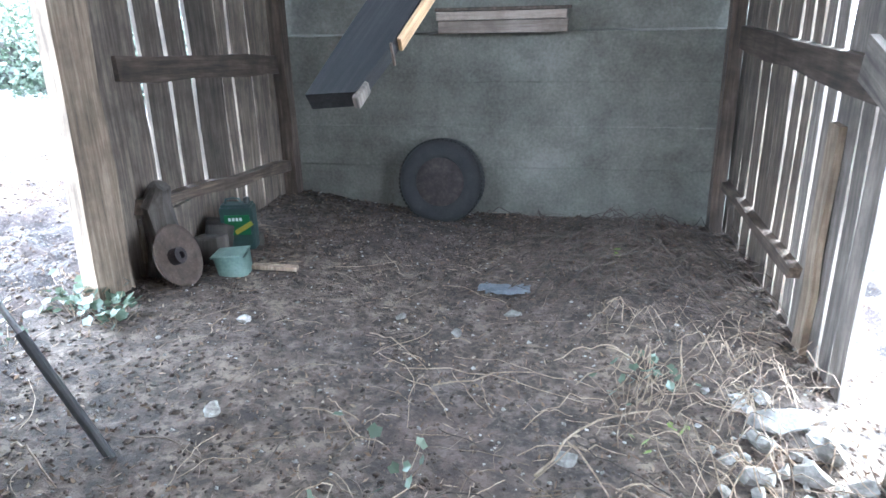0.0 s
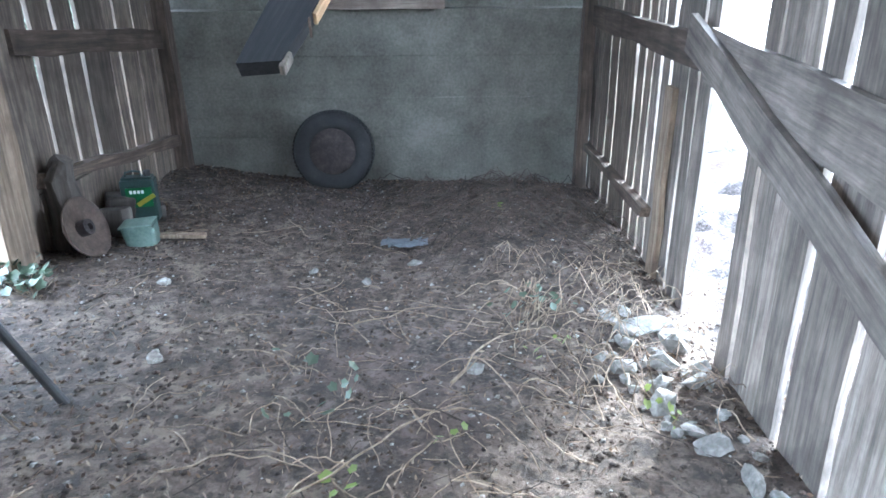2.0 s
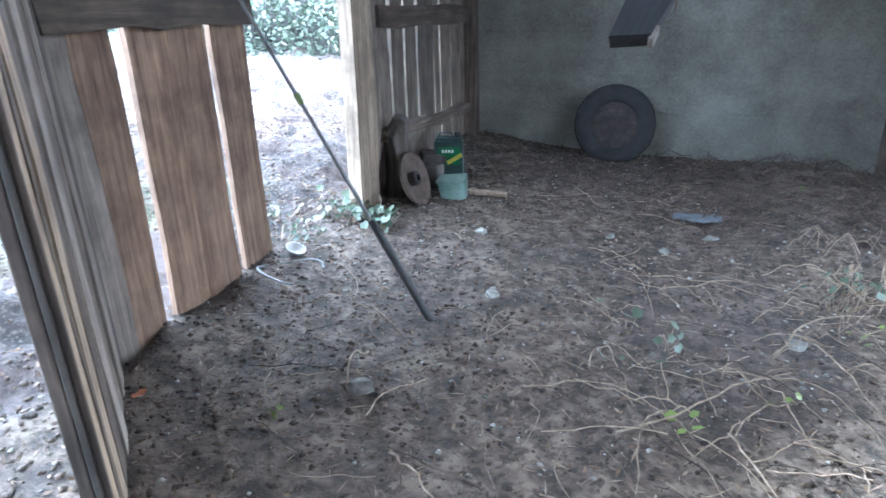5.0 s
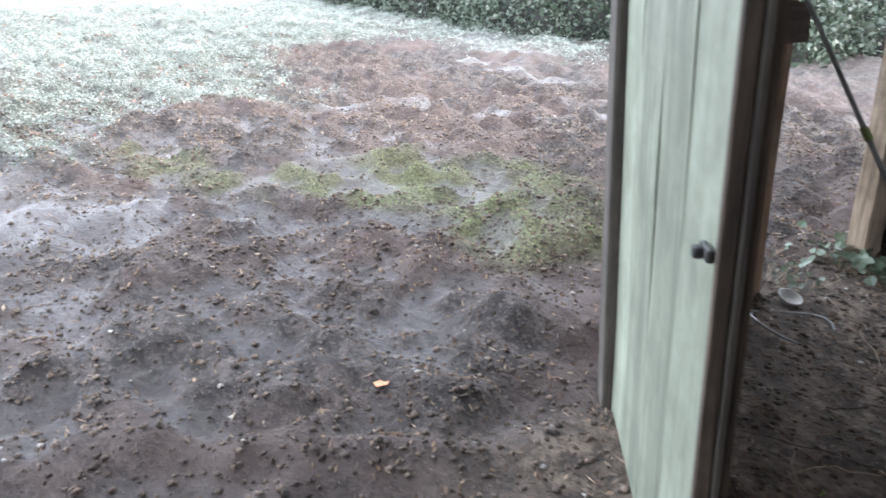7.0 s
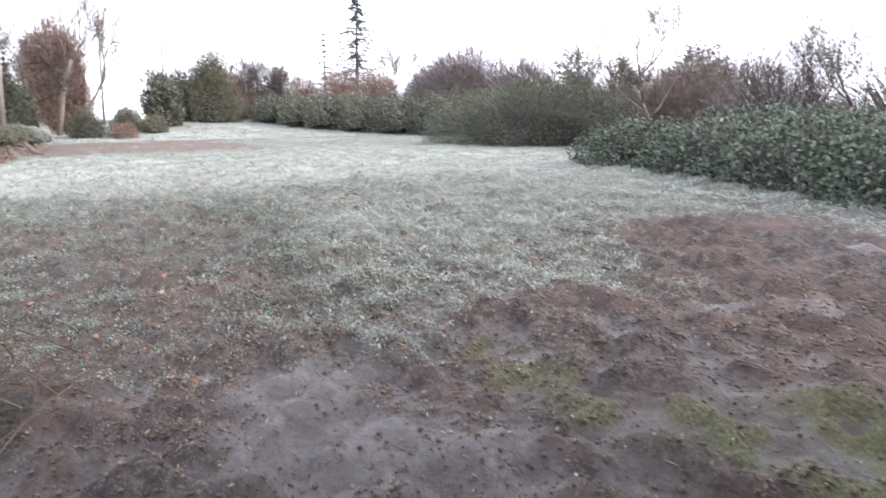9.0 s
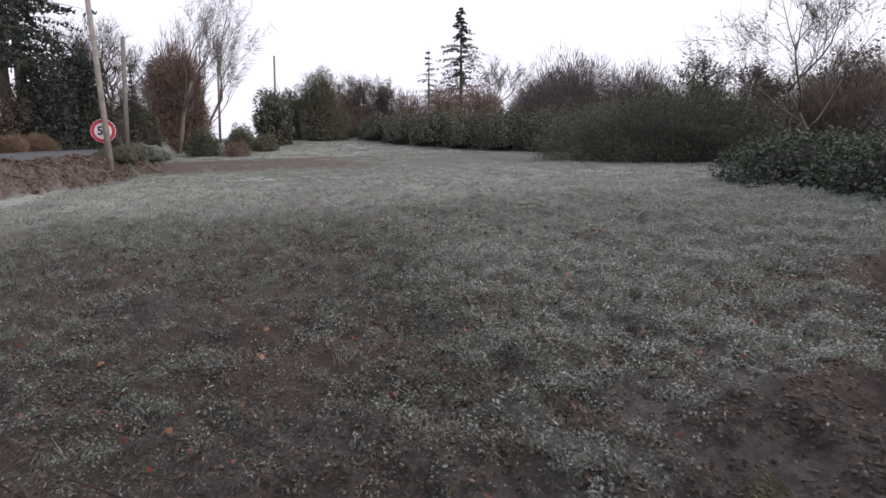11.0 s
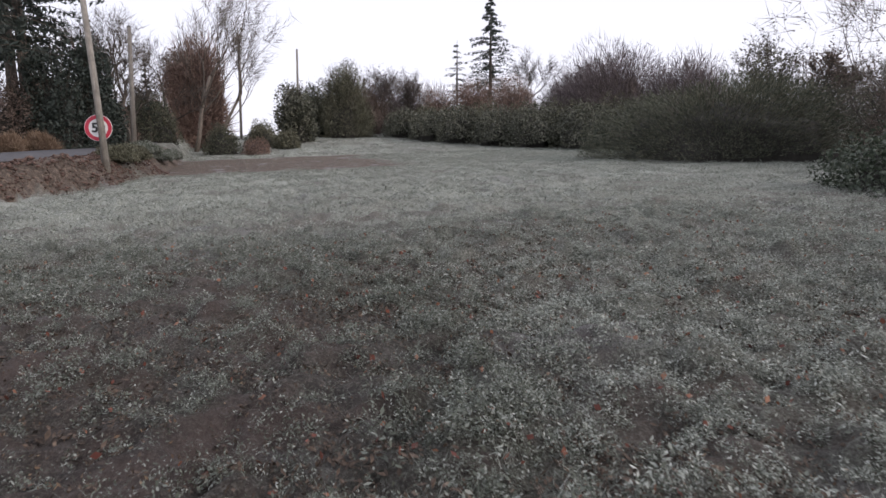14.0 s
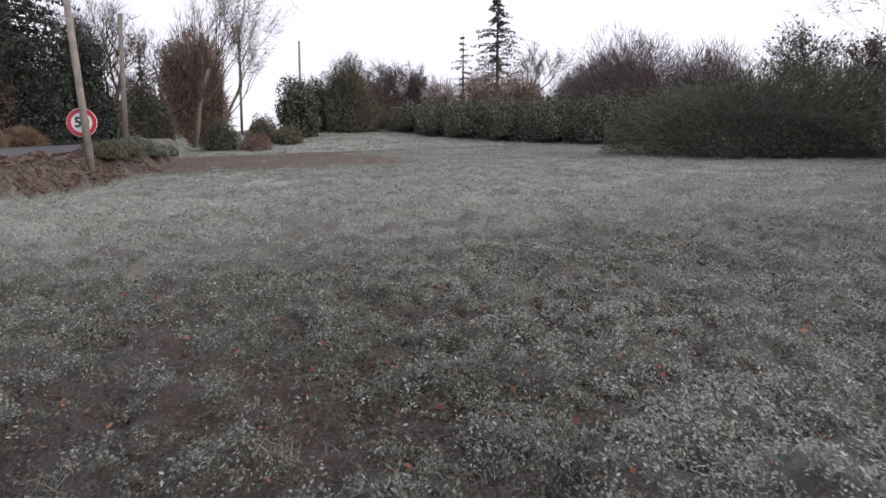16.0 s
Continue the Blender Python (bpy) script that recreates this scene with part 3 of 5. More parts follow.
    v, f = plank_mesh(0.14, -0.2, 2.3, 0.10, rng)
    solid("front_post", v, f, GREY_PLANK, right, m=Matrix.Translation((3.3, -4.93, 0)))
    # Unseen boards added to carry the wall forward and keep daylight off the floor.
    a = 5.03
    while a < 7.1:
        w = rng.uniform(0.17, 0.26)
        plank(right, 3.335, a, a + w, -0.2, 2.7, GREY_PLANK, rng, worn=0.008)
        a += w + rng.uniform(0.006, 0.02)
    # Front wall out of view, added to darken the inside by blocking daylight.
    front = thing("unseen_front_wall", SHED, "unseen board wall added across the shed's front to block daylight", "wall", kind="structure")
    a = 0.0
    while a < 3.3:
        w = rng.uniform(0.17, 0.26)
        v, f = plank_mesh(w, -0.2, 2.7, 0.025, rng, worn=0.008)
        solid("plank", [(y, x, z) for x, y, z in v], f, GREY_PLANK, front, m=Matrix.Translation((a + w / 2, -7.1, 0)))
        a += w + rng.uniform(0.006, 0.02)


def build_back_wall():
    """Concrete cast between boards: faint ledges at each lift, a ragged foot."""
    rng = random.Random(9)
    bm = bmesh.new()
    zs = [-0.5, 0.0, 0.31, 0.32, 0.62, 0.63, 0.94, 0.95, 1.285, 1.30, 1.62, 1.63, 2.35]
    proud = [0, 0, 0, 0.006, 0.006, 0.0, 0.0, 0.005, 0.005, -0.03, -0.03, -0.022, -0.022]
    us = [-0.25 + 0.1 * i for i in range(40)]
    rows = []
    for z, p in zip(zs, proud):
        rows.append([bm.verts.new((u, -p + rng.uniform(-0.003, 0.003), z + rng.uniform(-0.004, 0.004))) for u in us])
    back = [[bm.verts.new((u, 0.22, z)) for u in (us[0], us[-1])] for z in (zs[0], zs[-1])]
    for a, b in zip(rows, rows[1:]):
        for i in range(len(us) - 1):
            bm.faces.new((a[i], a[i + 1], b[i + 1], b[i]))
    bm.faces.new([back[0][0], back[1][0], back[1][1], back[0][1]])
    bm.faces.new([r[0] for r in rows] + [back[1][0], back[0][0]])
    bm.faces.new([r[-1] for r in rows][::-1] + [back[0][1], back[1][1]])
    bm.faces.new(rows[-1] + [back[1][1], back[1][0]])
    wall = part("wall_back", bm, CONCRETE, None)
    wall.matrix_basis = SHED
    tagged(wall, "grey board-marked concrete wall, stained and bare", "wall", kind="structure")


def build_roof():
    """A lean-to sheet over rafters, out of sight above, extended forward to block light."""
    bm = bmesh.new()
    n = 60
    for top in (0, 1):
        for i in range(n + 1):
            u = -0.35 + 4.05 * i / n
            w = 0.015 * math.cos(i * math.pi)
            for v, z in ((-0.35, 2.36), (7.2, 2.83)):
                bm.verts.new((u, -v, z + w + 0.006 * top))
    bm.verts.ensure_lookup_table()
    for i in range(n):
        a, b = 2 * i, 2 * (n + 1) + 2 * i
        bm.faces.new([bm.verts[k] for k in (a, a + 1, a + 3, a + 2)])
        bm.faces.new([bm.verts[k] for k in (b, b + 2, b + 3, b + 1)])
    roof = part("roof", bm, TIN, None)
    roof.matrix_basis = SHED
    tagged(roof, "rusty ridged roofing sheet, unseen above, carried forward to shade the shed", "roof", kind="structure")
    rng = random.Random(2)
    for v in (0.05, 1.9, 3.6, 5.4, 7.1):
        vv, f = plank_mesh(0.12, -0.2, 3.6, 0.07, rng)
        solid("rafter", [(z, y - v, 2.22 + x + 0.061 * v) for x, y, z in vv], f, RAIL, roof)


def build_door():
    rng = random.Random(12)
    m = SHED @ pose(-0.06, -4.21, 0.0, 0, 0, -45.9)
    door = thing("door_1", m, "half-open board door, pale green paint outside, bare inside", "door", kind="structure")
    x = 0.0
    for w in (0.22, 0.24, 0.235, 0.225):
        v, f = plank_mesh(w, 0.12 + rng.uniform(-0.02, 0.03), 2.05, 0.028, rng, worn=0.001)
        solid("board", [(y, a, z) for a, y, z in v], f, PAINT, door, m=Matrix.Translation((x + w / 2, 0.0, 0)))
        x += w + 0.001
    for x0, w, mat in ((0.02, 0.14, GREY_PLANK), (0.20, 0.12, RAIL_UP), (0.35, 0.13, GREY_PLANK), (0.50, 0.11, RAIL_UP), (0.62, 0.10, STRIPPED), (0.73, 0.04, RAIL_UP), (0.775, 0.075, RAIL_UP), (0.855, 0.065, STRIPPED)):
        v, f = plank_mesh(w, 0.12 + rng.uniform(0, 0.05), 2.03, rng.uniform(0.012, 0.026), rng, worn=0.008)
        solid("slab", [(y, a, z) for a, y, z in v], f, mat, door, "stripped bark slab on the inner face" if mat is STRIPPED else "", m=Matrix.Translation((x0 + w / 2, 0.03, 0)))
    bolt = part("bolt", box(0.872, 0.924, -0.016, -0.002, 1.058, 1.082, 0.006), DARK_STEEL, door, "dark iron latch")
    part("knob", box(0.884, 0.906, -0.032, -0.013, 1.059, 1.081, 0.007), DARK_STEEL, bolt)
    for y0, y1, mat in ((-0.004, 0.024, RAIL_UP), (0.026, 0.040, BARK), (0.042, 0.056, RAIL_UP)):
        part("edge_batten", box(0.925, 0.944 + 0.006 * (mat is BARK), y0, y1, 0.09, 2.06, 0.004), mat, door)
    part("edge_strip", box(-0.125, -0.004, -0.035, 0.05, -0.05, 2.05, 0.012), BARK, door, "dark mossy edge strip")


GREY_PLANK_LYING = wood("grey_lying_board", (0.075, 0.062, 0.052), (0.22, 0.185, 0.155), (0.38, 0.33, 0.28), along="y")
build_back_wall()
build_walls()
build_roof()
build_door()


# ---- things in the shed ----
def in_shed_at(u, v, lift=0.0, rx=0, ry=0, rz=0):
    p = SHED @ Vector((u, -v, 0))
    return pose(p.x, p.y, land_z(p.x, p.y) + lift, rx, ry, rz - 12)


def build_tyre():
    t = thing("car_tyre", in_shed_at(1.29, 0.17, 0.29, 82, 0, 0), "old dusty black tyre on a rusty wheel against concrete", "tyre")
    out = [(0.175, -0.07), (0.20, -0.085), (0.25, -0.092), (0.285, -0.082), (0.305, -0.062), (0.312, -0.03), (0.313, 0.0), (0.312, 0.03), (0.305, 0.062), (0.285, 0.082), (0.25, 0.092), (0.20, 0.085), (0.175, 0.07), (0.17, 0.0)]
    tyre = part("tyre", lathe(out, 48, True), RUBBER, t)
    tyre.data.shade_smooth()
    block = bmesh.new()
    for i in range(60):
        for k, zz in enumerate((-0.05, -0.017, 0.017, 0.05)):
            w = 2 * math.pi * (i + 0.5 * (k % 2)) / 60
            mm = Matrix.Rotation(w, 4, "Z") @ Matrix.Translation((0.313, 0, zz))
            bmesh.ops.create_cube(block, size=1, matrix=mm @ Matrix.Diagonal((0.012, 0.022, 0.026, 1)))
    part("tread", block, RUBBER, tyre)
    rim = part("rim", lathe([(0.178, 0.078), (0.184, 0.07), (0.165, 0.045), (0.15, 0.02), (0.11, 0.02), (0.085, 0.045), (0.045, 0.05), (0.04, 0.06), (0.012, 0.062)], 36), RUST, t, "rusty red steel wheel")
    rim.data.shade_smooth()
    for k in range(4):
        w = k * math.pi / 2 + 0.3
        bm = bmesh.new()
        bmesh.ops.create_cone(bm, cap_ends=True, segments=6, radius1=0.012, radius2=0.010, depth=0.016, matrix=Matrix.Translation((0.062 * math.cos(w), 0.062 * math.sin(w), 0.058)))
        part("wheel_bolt", bm, DARK_RUST, rim)


def build_fallen_rafter():
    a, b = Vector((-0.33, 2.10, 1.15)), Vector((0.62, 3.75, 2.52))
    d = (b - a).normalized()
    side = Vector((1, -0.1, 0.0))
    side = (side - d * side.dot(d)).normalized()
    up = d.cross(side)
    m = Matrix.Translation(a) @ Matrix((side, -d, up)).transposed().to_4x4()
    r = thing("fallen_rafter", m, "blackened broken rafter hanging down into the shed", "beam")
    rng = random.Random(3)
    L = (b - a).length
    n = 10
    verts = []
    for i in range(n + 1):
        y = -L * i / n
        w = 0.084 + rng.uniform(-0.006, 0.006) - (0.012 if i == 0 else 0)
        j = rng.uniform(-0.004, 0.004)
        skew = 0.03 if i == 0 else 0
        verts += [(-w + j - 0.01, y + skew, -0.03), (w + j - 0.004, y - skew, -0.03), (w + j - 0.004, y - skew, 0.03), (-w + j, y + skew, 0.03)]
    faces = [(0, 1, 2, 3), (4 * n + 3, 4 * n + 2, 4 * n + 1, 4 * n)]
    for i in range(n):
        for q in range(4):
            faces.append((4 * i + q, 4 * i + 4 + q, 4 * i + 4 + (q + 1) % 4, 4 * i + (q + 1) % 4))
    solid("timber", verts, faces, BEAM, r)
    part("split_edge", box(0.082, 0.097, -L, -0.30, -0.026, 0.026, 0.003), SAWN, r, "freshly split light edge")
    part("nail", box(0.092, 0.10, -0.24, -0.232, -0.06, 0.03, 0.001), DARK_RUST, r)
    part("end_chip", box(0.06, 0.083, -0.09, -0.012, -0.024, 0.024, 0.006), GREY_PLANK, r, "pale broken end")


def build_ledge():
    s = thing("wall_ledge", SHED @ pose(1.28, -0.0, 1.29), "pale timber ledge with a board lip set in the concrete wall", "ledge")
    part("beam", box(0, 0.90, -0.13, -0.004, 0.0, 0.085, 0.006), LEDGE, s)
    part("lip", box(-0.01, 0.89, -0.15, -0.03, 0.088, 0.145, 0.006), LEDGE, s)
    part("shelf_board", box(-0.02, 0.92, -0.14, 0.02, 0.148, 0.17, 0.004), RAIL, s, "dark top board")


def build_can():
    m = in_shed_at(0.26, 1.36, 0.0, 0, 0, 14)
    c = thing("oil_can", m, "dark green oil can with a green and yellow label", "oil can")
    part("body", box(-0.10, 0.10, -0.06, 0.06, 0.0, 0.27, 0.014), GREEN_CAN, c)
    part("shoulder", box(-0.09, 0.09, -0.05, 0.05, 0.268, 0.285, 0.008), GREEN_CAN, c)
    cap = part("cap", lathe([(0.02, 0.28), (0.02, 0.315), (0.016, 0.32)], 16), DARK_STEEL, c)
    cap.matrix_basis = Matrix.Translation((0.06, 0, 0))
    part("label", box(-0.07, 0.082, -0.064, -0.0605, 0.10, 0.225), LABEL_GREEN, c, "green label with pale lettering bars")
    for i in range(4):
        part("letter_bar", box(-0.045 + 0.022 * i, -0.030 + 0.022 * i, -0.067, -0.0645, 0.188, 0.208), SIGN_WHITE, c)
    bm = box(-0.05, 0.07, -0.068, -0.0645, -0.014, 0.014)
    bmesh.ops.rotate(bm, verts=bm.verts, matrix=Matrix.Rotation(radians(-30), 3, "Y"))
    bmesh.ops.translate(bm, verts=bm.verts, vec=(0.035, 0, 0.14))
    part("stripe", bm, YELLOW, c, "yellow slanting stripe")
    handle = joined([tube([(-0.07, 0, 0.28), (-0.065, 0, 0.31), (-0.02, 0, 0.318), (0.02, 0, 0.31), (0.025, 0, 0.28)], [0.007] * 5, 6)])
    solid("handle", *handle, GREEN_CAN, c)


def build_tub():
    t = thing("plastic_tub", in_shed_at(0.42, 1.74, 0.0, 3, -5, 8), "pale green cracked plastic tub lying by the oil can", "tub")
    bm = bmesh.new()
    w, d, h, k = 0.095, 0.075, 0.12, 0.006
    rings = []
    for x, y, z in ((w * 0.9, d * 0.9, 0.0), (w, d, h), (w - k, d - k, h), (w * 0.9 - k, d * 0.9 - k, k)):
        ring = []
        for i in range(24):
            a = 2 * math.pi * i / 24
            ca, sa = math.cos(a), math.sin(a)
            e = 0.45
            ring.append(bm.verts.new((x * math.copysign(abs(ca) ** e, ca), y * math.copysign(abs(sa) ** e, sa), z + (0.012 * math.sin(3 * a) if z == h else 0))))
        rings.append(ring)
    for a, b in zip(rings, rings[1:]):
        for i in range(24):
            bm.faces.new((a[i], a[(i + 1) % 24], b[(i + 1) % 24], b[i]))
    bm.faces.new(rings[0][::-1])
    bm.faces.new(rings[-1])
    part("tub", bm, TUB, t)
    part("lid", box(-0.098, 0.09, -0.079, 0.074, 0.122, 0.134, 0.006), TUB, t, "warped pale lid")
    b = thing("batten", in_shed_at(0.62, 1.66, 0.03, 0, 4, 10), "short pale wooden batten lying on the earth", "batten")
    part("board", box(-0.13, 0.13, -0.028, 0.028, -0.012, 0.012, 0.005), STRIPPED, b)


def build_disc():
    d = thing("plough_disc", in_shed_at(0.24, 2.0, 0.15, 70, 0, 88), "rusty iron plough disc leaning against the post", "disc")
    disc = part("disc", lathe([(0.02, -0.035), (0.10, -0.030), (0.15, -0.015), (0.170, 0.012), (0.172, 0.020), (0.15, -0.004), (0.10, -0.020), (0.02, -0.024)], 40), DARK_RUST, d)
    disc.data.shade_smooth()
    part("hub", lathe([(0.045, -0.02), (0.045, 0.03), (0.02, 0.035), (0.02, 0.01)], 20), RUST, d)
    rng = random.Random(21)
    s = thing("rotten_stump", in_shed_at(0.10, 1.90, -0.03), "dark rotten timber stump beside the post", "stump")
    v, f = tube([(0, 0, 0), (0.01, 0.01, 0.2), (0.0, -0.01, 0.42), (0.03, 0, 0.52)], [0.11, 0.10, 0.085, 0.05], 9)
    solid("stump", [p + Vector((rng.uniform(-0.012, 0.012), rng.uniform(-0.012, 0.012), rng.uniform(-0.015, 0.015))) for p in v], f, BARK, s)
    for k, (u, v0, h) in enumerate(((0.20, 1.62, 0.16), (0.13, 1.40, 0.2), (0.26, 1.30, 0.10))):
        block = thing("rotten_block", in_shed_at(u, v0, -0.02, rng.uniform(-8, 8), rng.uniform(-8, 8), 30 * k), "dark crumbling timber block by the wall", "block", "rotten blocks by the side wall")
        part("block", box(-0.09, 0.09, -0.07, 0.07, 0, h, 0.02), BARK, block)


def build_rod():
    """A propped tube: bright above, in a dark sleeve below."""
    foot, top = Vector((-1.10, 1.83, 0.03)), Vector((-1.91, 2.08, 1.42))
    mid = foot.lerp(top, 0.315)
    foot.z = land_z(foot.x, foot.y) - 0.02
    r = thing("propped_rod", Matrix.Translation(foot), "thin metal rod in a dark sleeve, propped aslant from the earth", "rod")
    solid("sleeve", *tube([Vector(), mid - foot], [0.017, 0.017], 10), DARK_STEEL, r, "dark lower sleeve")
    solid("tube", *tube([mid - foot, foot.lerp(top, 0.6) - foot, top - foot], [0.010, 0.009, 0.008], 8), STEEL, r, "bright galvanised upper tube")
    solid("binding", *tube([foot.lerp(top, 0.65) - foot, foot.lerp(top, 0.68) - foot], [0.014, 0.014], 8), GREEN_GRASS, r, "green band")


def build_slab_and_hoop():
    # Flat white slab, stood in for by a squashed bowl shape.
    c = thing("white_slab", in_shed_at(0.03, 3.08, 0.028, 14, 18, 0) @ Matrix.Diagonal((0.8, 0.6, 0.8, 1)), "white slab lying by the board panel, drawn as a squashed bowl", "bowl")
    part("bowl", lathe([(0.02, -0.035), (0.045, -0.025), (0.062, 0.0), (0.066, 0.015), (0.06, 0.015), (0.054, 0.004), (0.035, -0.016), (0.012, -0.02)], 28), WHITE, c).data.shade_smooth()
    pts = [(0.16 * math.cos(a), 0.12 * math.sin(a), 0.01 + 0.02 * math.sin(2 * a)) for a in [0.3 + 0.35 * i for i in range(15)]]
    w = thing("wire_hoop", in_shed_at(0.12, 3.28, 0.02), "loose pale wire hoop on the earth", "wire")
    solid("wire", *tube(pts, [0.005] * len(pts), 6), STEEL, w)


def rock_mesh(rng, rough=0.28):
    bm = bmesh.new()
    bmesh.ops.create_icosphere(bm, subdivisions=2, radius=1)
    sx, sy, sz = rng.uniform(0.9, 1.7), rng.uniform(0.7, 1.1), rng.uniform(0.6, 0.95)
    off = Vector((rng.uniform(0, 50), rng.uniform(0, 50), rng.uniform(0, 50)))
    cuts = [(Vector((rng.gauss(0, 1), rng.gauss(0, 1), rng.gauss(0, 1))).normalized(), rng.uniform(0.4, 0.75)) for _ in range(10)]
    for v in bm.verts:
        for nrm, k in cuts:
            over = v.co.dot(nrm) - k
            if over > 0:
                v.co -= nrm * over
        v.co *= 1 + rough * noise.noise(v.co * 2 + off)
        v.co = Vector((v.co.x * sx, v.co.y * sy, v.co.z * sz))
    return bm


def build_rubble():
    rng = random.Random(31)
    spots = ((2.98, 2.62, 0.15), (3.10, 2.78, 0.14), (2.88, 2.75, 0.08), (3.0, 2.92, 0.10), (2.82, 2.95, 0.085), (2.93, 3.08, 0.075), (3.08, 3.05, 0.06), (2.75, 2.85, 0.05), (2.9, 3.2, 0.09), (3.12, 3.25, 0.05), (3.0, 3.48, 0.11), (3.05, 3.66, 0.085), (2.9, 3.4, 0.05), (3.12, 3.85, 0.09), (3.22, 3.95, 0.05), (2.86, 2.55, 0.06), (3.18, 2.95, 0.07), (2.7, 3.05, 0.045), (3.2, 2.65, 0.08), (2.95, 2.45, 0.07))
    more = [(u + rng.uniform(-0.14, 0.14), v + rng.uniform(-0.16, 0.16), r * rng.uniform(0.35, 0.6)) for u, v, r in spots * 2]
    for u, v, r in (*spots, *more):
        s = thing("rubble_stone", in_shed_at(min(u + 0.1, 3.24), v, r * 0.3, rng.uniform(-25, 25), rng.uniform(-25, 25), rng.uniform(0, 360)), "pale grey broken lump of mortar and stone", "stone", "rubble by the gap in the wall")
        bm = rock_mesh(rng, 0.45)
        r *= 0.66
        bmesh.ops.scale(bm, vec=(r, r, r), verts=bm.verts)
        part("stone", bm, STONE, s)
    for u, v, r, mat in ((0.77, 3.95, 0.045, STONE), (1.02, 3.05, 0.04, GRIT), (1.75, 2.1, 0.035, STONE), (2.3, 3.0, 0.04, STONE), (1.45, 2.0, 0.03, STONE), (0.75, 2.3, 0.03, GRIT), (2.0, 1.85, 0.03, STONE)):
        s = thing("loose_stone", in_shed_at(u, v, r * 0.3, rng.uniform(-25, 25), 0, rng.uniform(0, 360)), "small pale stone lying on the earth", "stone", "loose stones on the shed floor")
        bm = rock_mesh(rng)
        bmesh.ops.scale(bm, vec=(r, r, r), verts=bm.verts)
        part("stone", bm, mat, s)


def build_scrap():
    """A crumpled bit of sheet trodden into the floor."""
    s = thing("plastic_scrap", in_shed_at(1.93, 1.62, 0.012, 0, 0, 5), "crumpled grey-blue plastic sheet scrap on the earth", "scrap")
    verts, faces = [], []
    for i in range(9):
        for k in range(6):
            x, y = (i - 4) * 0.035, (k - 2.5) * 0.03
            verts.append((x + 0.012 * noise.noise(Vector((i, k, 1.5))), y, 0.02 + 0.022 * noise.noise(Vector((i * 0.7, k * 0.9, 4)))))
    for i in range(8):
        for k in range(5):
            if (i, k) not in ((0, 0), (7, 4), (0, 4), (7, 0)):
                faces.append((i * 6 + k, i * 6 + 6 + k, i * 6 + 7 + k, i * 6 + 1 + k))
    solid("sheet", verts, faces, SCRAP, s, smooth=True)


build_scrap()
build_tyre()
build_fallen_rafter()
build_ledge()
build_can()
build_tub()
build_disc()
build_rod()
build_slab_and_hoop()
build_rubble()

# ---- trees, bushes and hedges ----
def leaves(points, size, rng, slim=0.5, vary=0.4, up=0.0, sides=4, aim=None, loose=0.5):
    """One small folded-looking polygon a point, turned at random. up: how far they stand upright."""
    p = np.asarray(points, float)
    n = len(p)
    a = rng.normal(size=(n, 3))
    a[:, 2] += up * 3
    if aim is not None:
        a = aim + loose * a
    a /= np.linalg.norm(a, axis=1, keepdims=True)
    b = np.cross(a, rng.normal(size=(n, 3)))
    b /= np.linalg.norm(b, axis=1, keepdims=True) + 1e-9
    s = (size * (1 + vary * rng.uniform(-1, 1, n)))[:, None]
    if sides == 3:
        return np.stack([p - b * s * slim * 0.5, p + b * s * slim * 0.5, p + a * s], 1)
    return np.stack([p - a * s * 0.5, p + b * s * slim * 0.5, p + a * s * 0.5, p - b * s * slim * 0.5], 1)


def limb(rng, start, way, length, radius, levels, spread, rise, shapes, tips, sides=6, kids=4, taper=0.55):
    """Grows one branch and its children; collects tubes, and the points where twigs end."""
    n = 5 if levels > 1 else 4
    pts, d = [Vector(start)], Vector(way).normalized()
    for _ in range(n - 1):
        d = (d + Vector((rng.uniform(-1, 1), rng.uniform(-1, 1), rng.uniform(-0.6, 1) * 0.7 + rise)) * 0.22).normalized()
        pts.append(pts[-1] + d * length / (n - 1))
    radii = [radius * (1 - (1 - taper) * i / (n - 1)) for i in range(n)]
    if levels == 0:
        radii[-1] = radius * 0.25
    shapes.append(tube(pts, radii, max(3, sides)))
    if levels <= 0:
        tips += pts[1:]
        return
    for k in range(kids):
        t = rng.uniform(0.35, 1.0) if k else 1.0
        i = min(int(t * (n - 1)), n - 2)
        p = pts[i].lerp(pts[i + 1], t * (n - 1) - i)
        side = Vector((rng.uniform(-1, 1), rng.uniform(-1, 1), rng.uniform(-0.4, 0.8))).normalized()
        way2 = (d * (1 - spread) + side * spread + Vector((0, 0, rise * 0.4))).normalized()
        limb(rng, p, way2, length * rng.uniform(0.5, 0.8), radius * taper * rng.uniform(0.55, 0.9), levels - 1, spread, rise, shapes, tips, max(3, sides - 1), kids, taper)


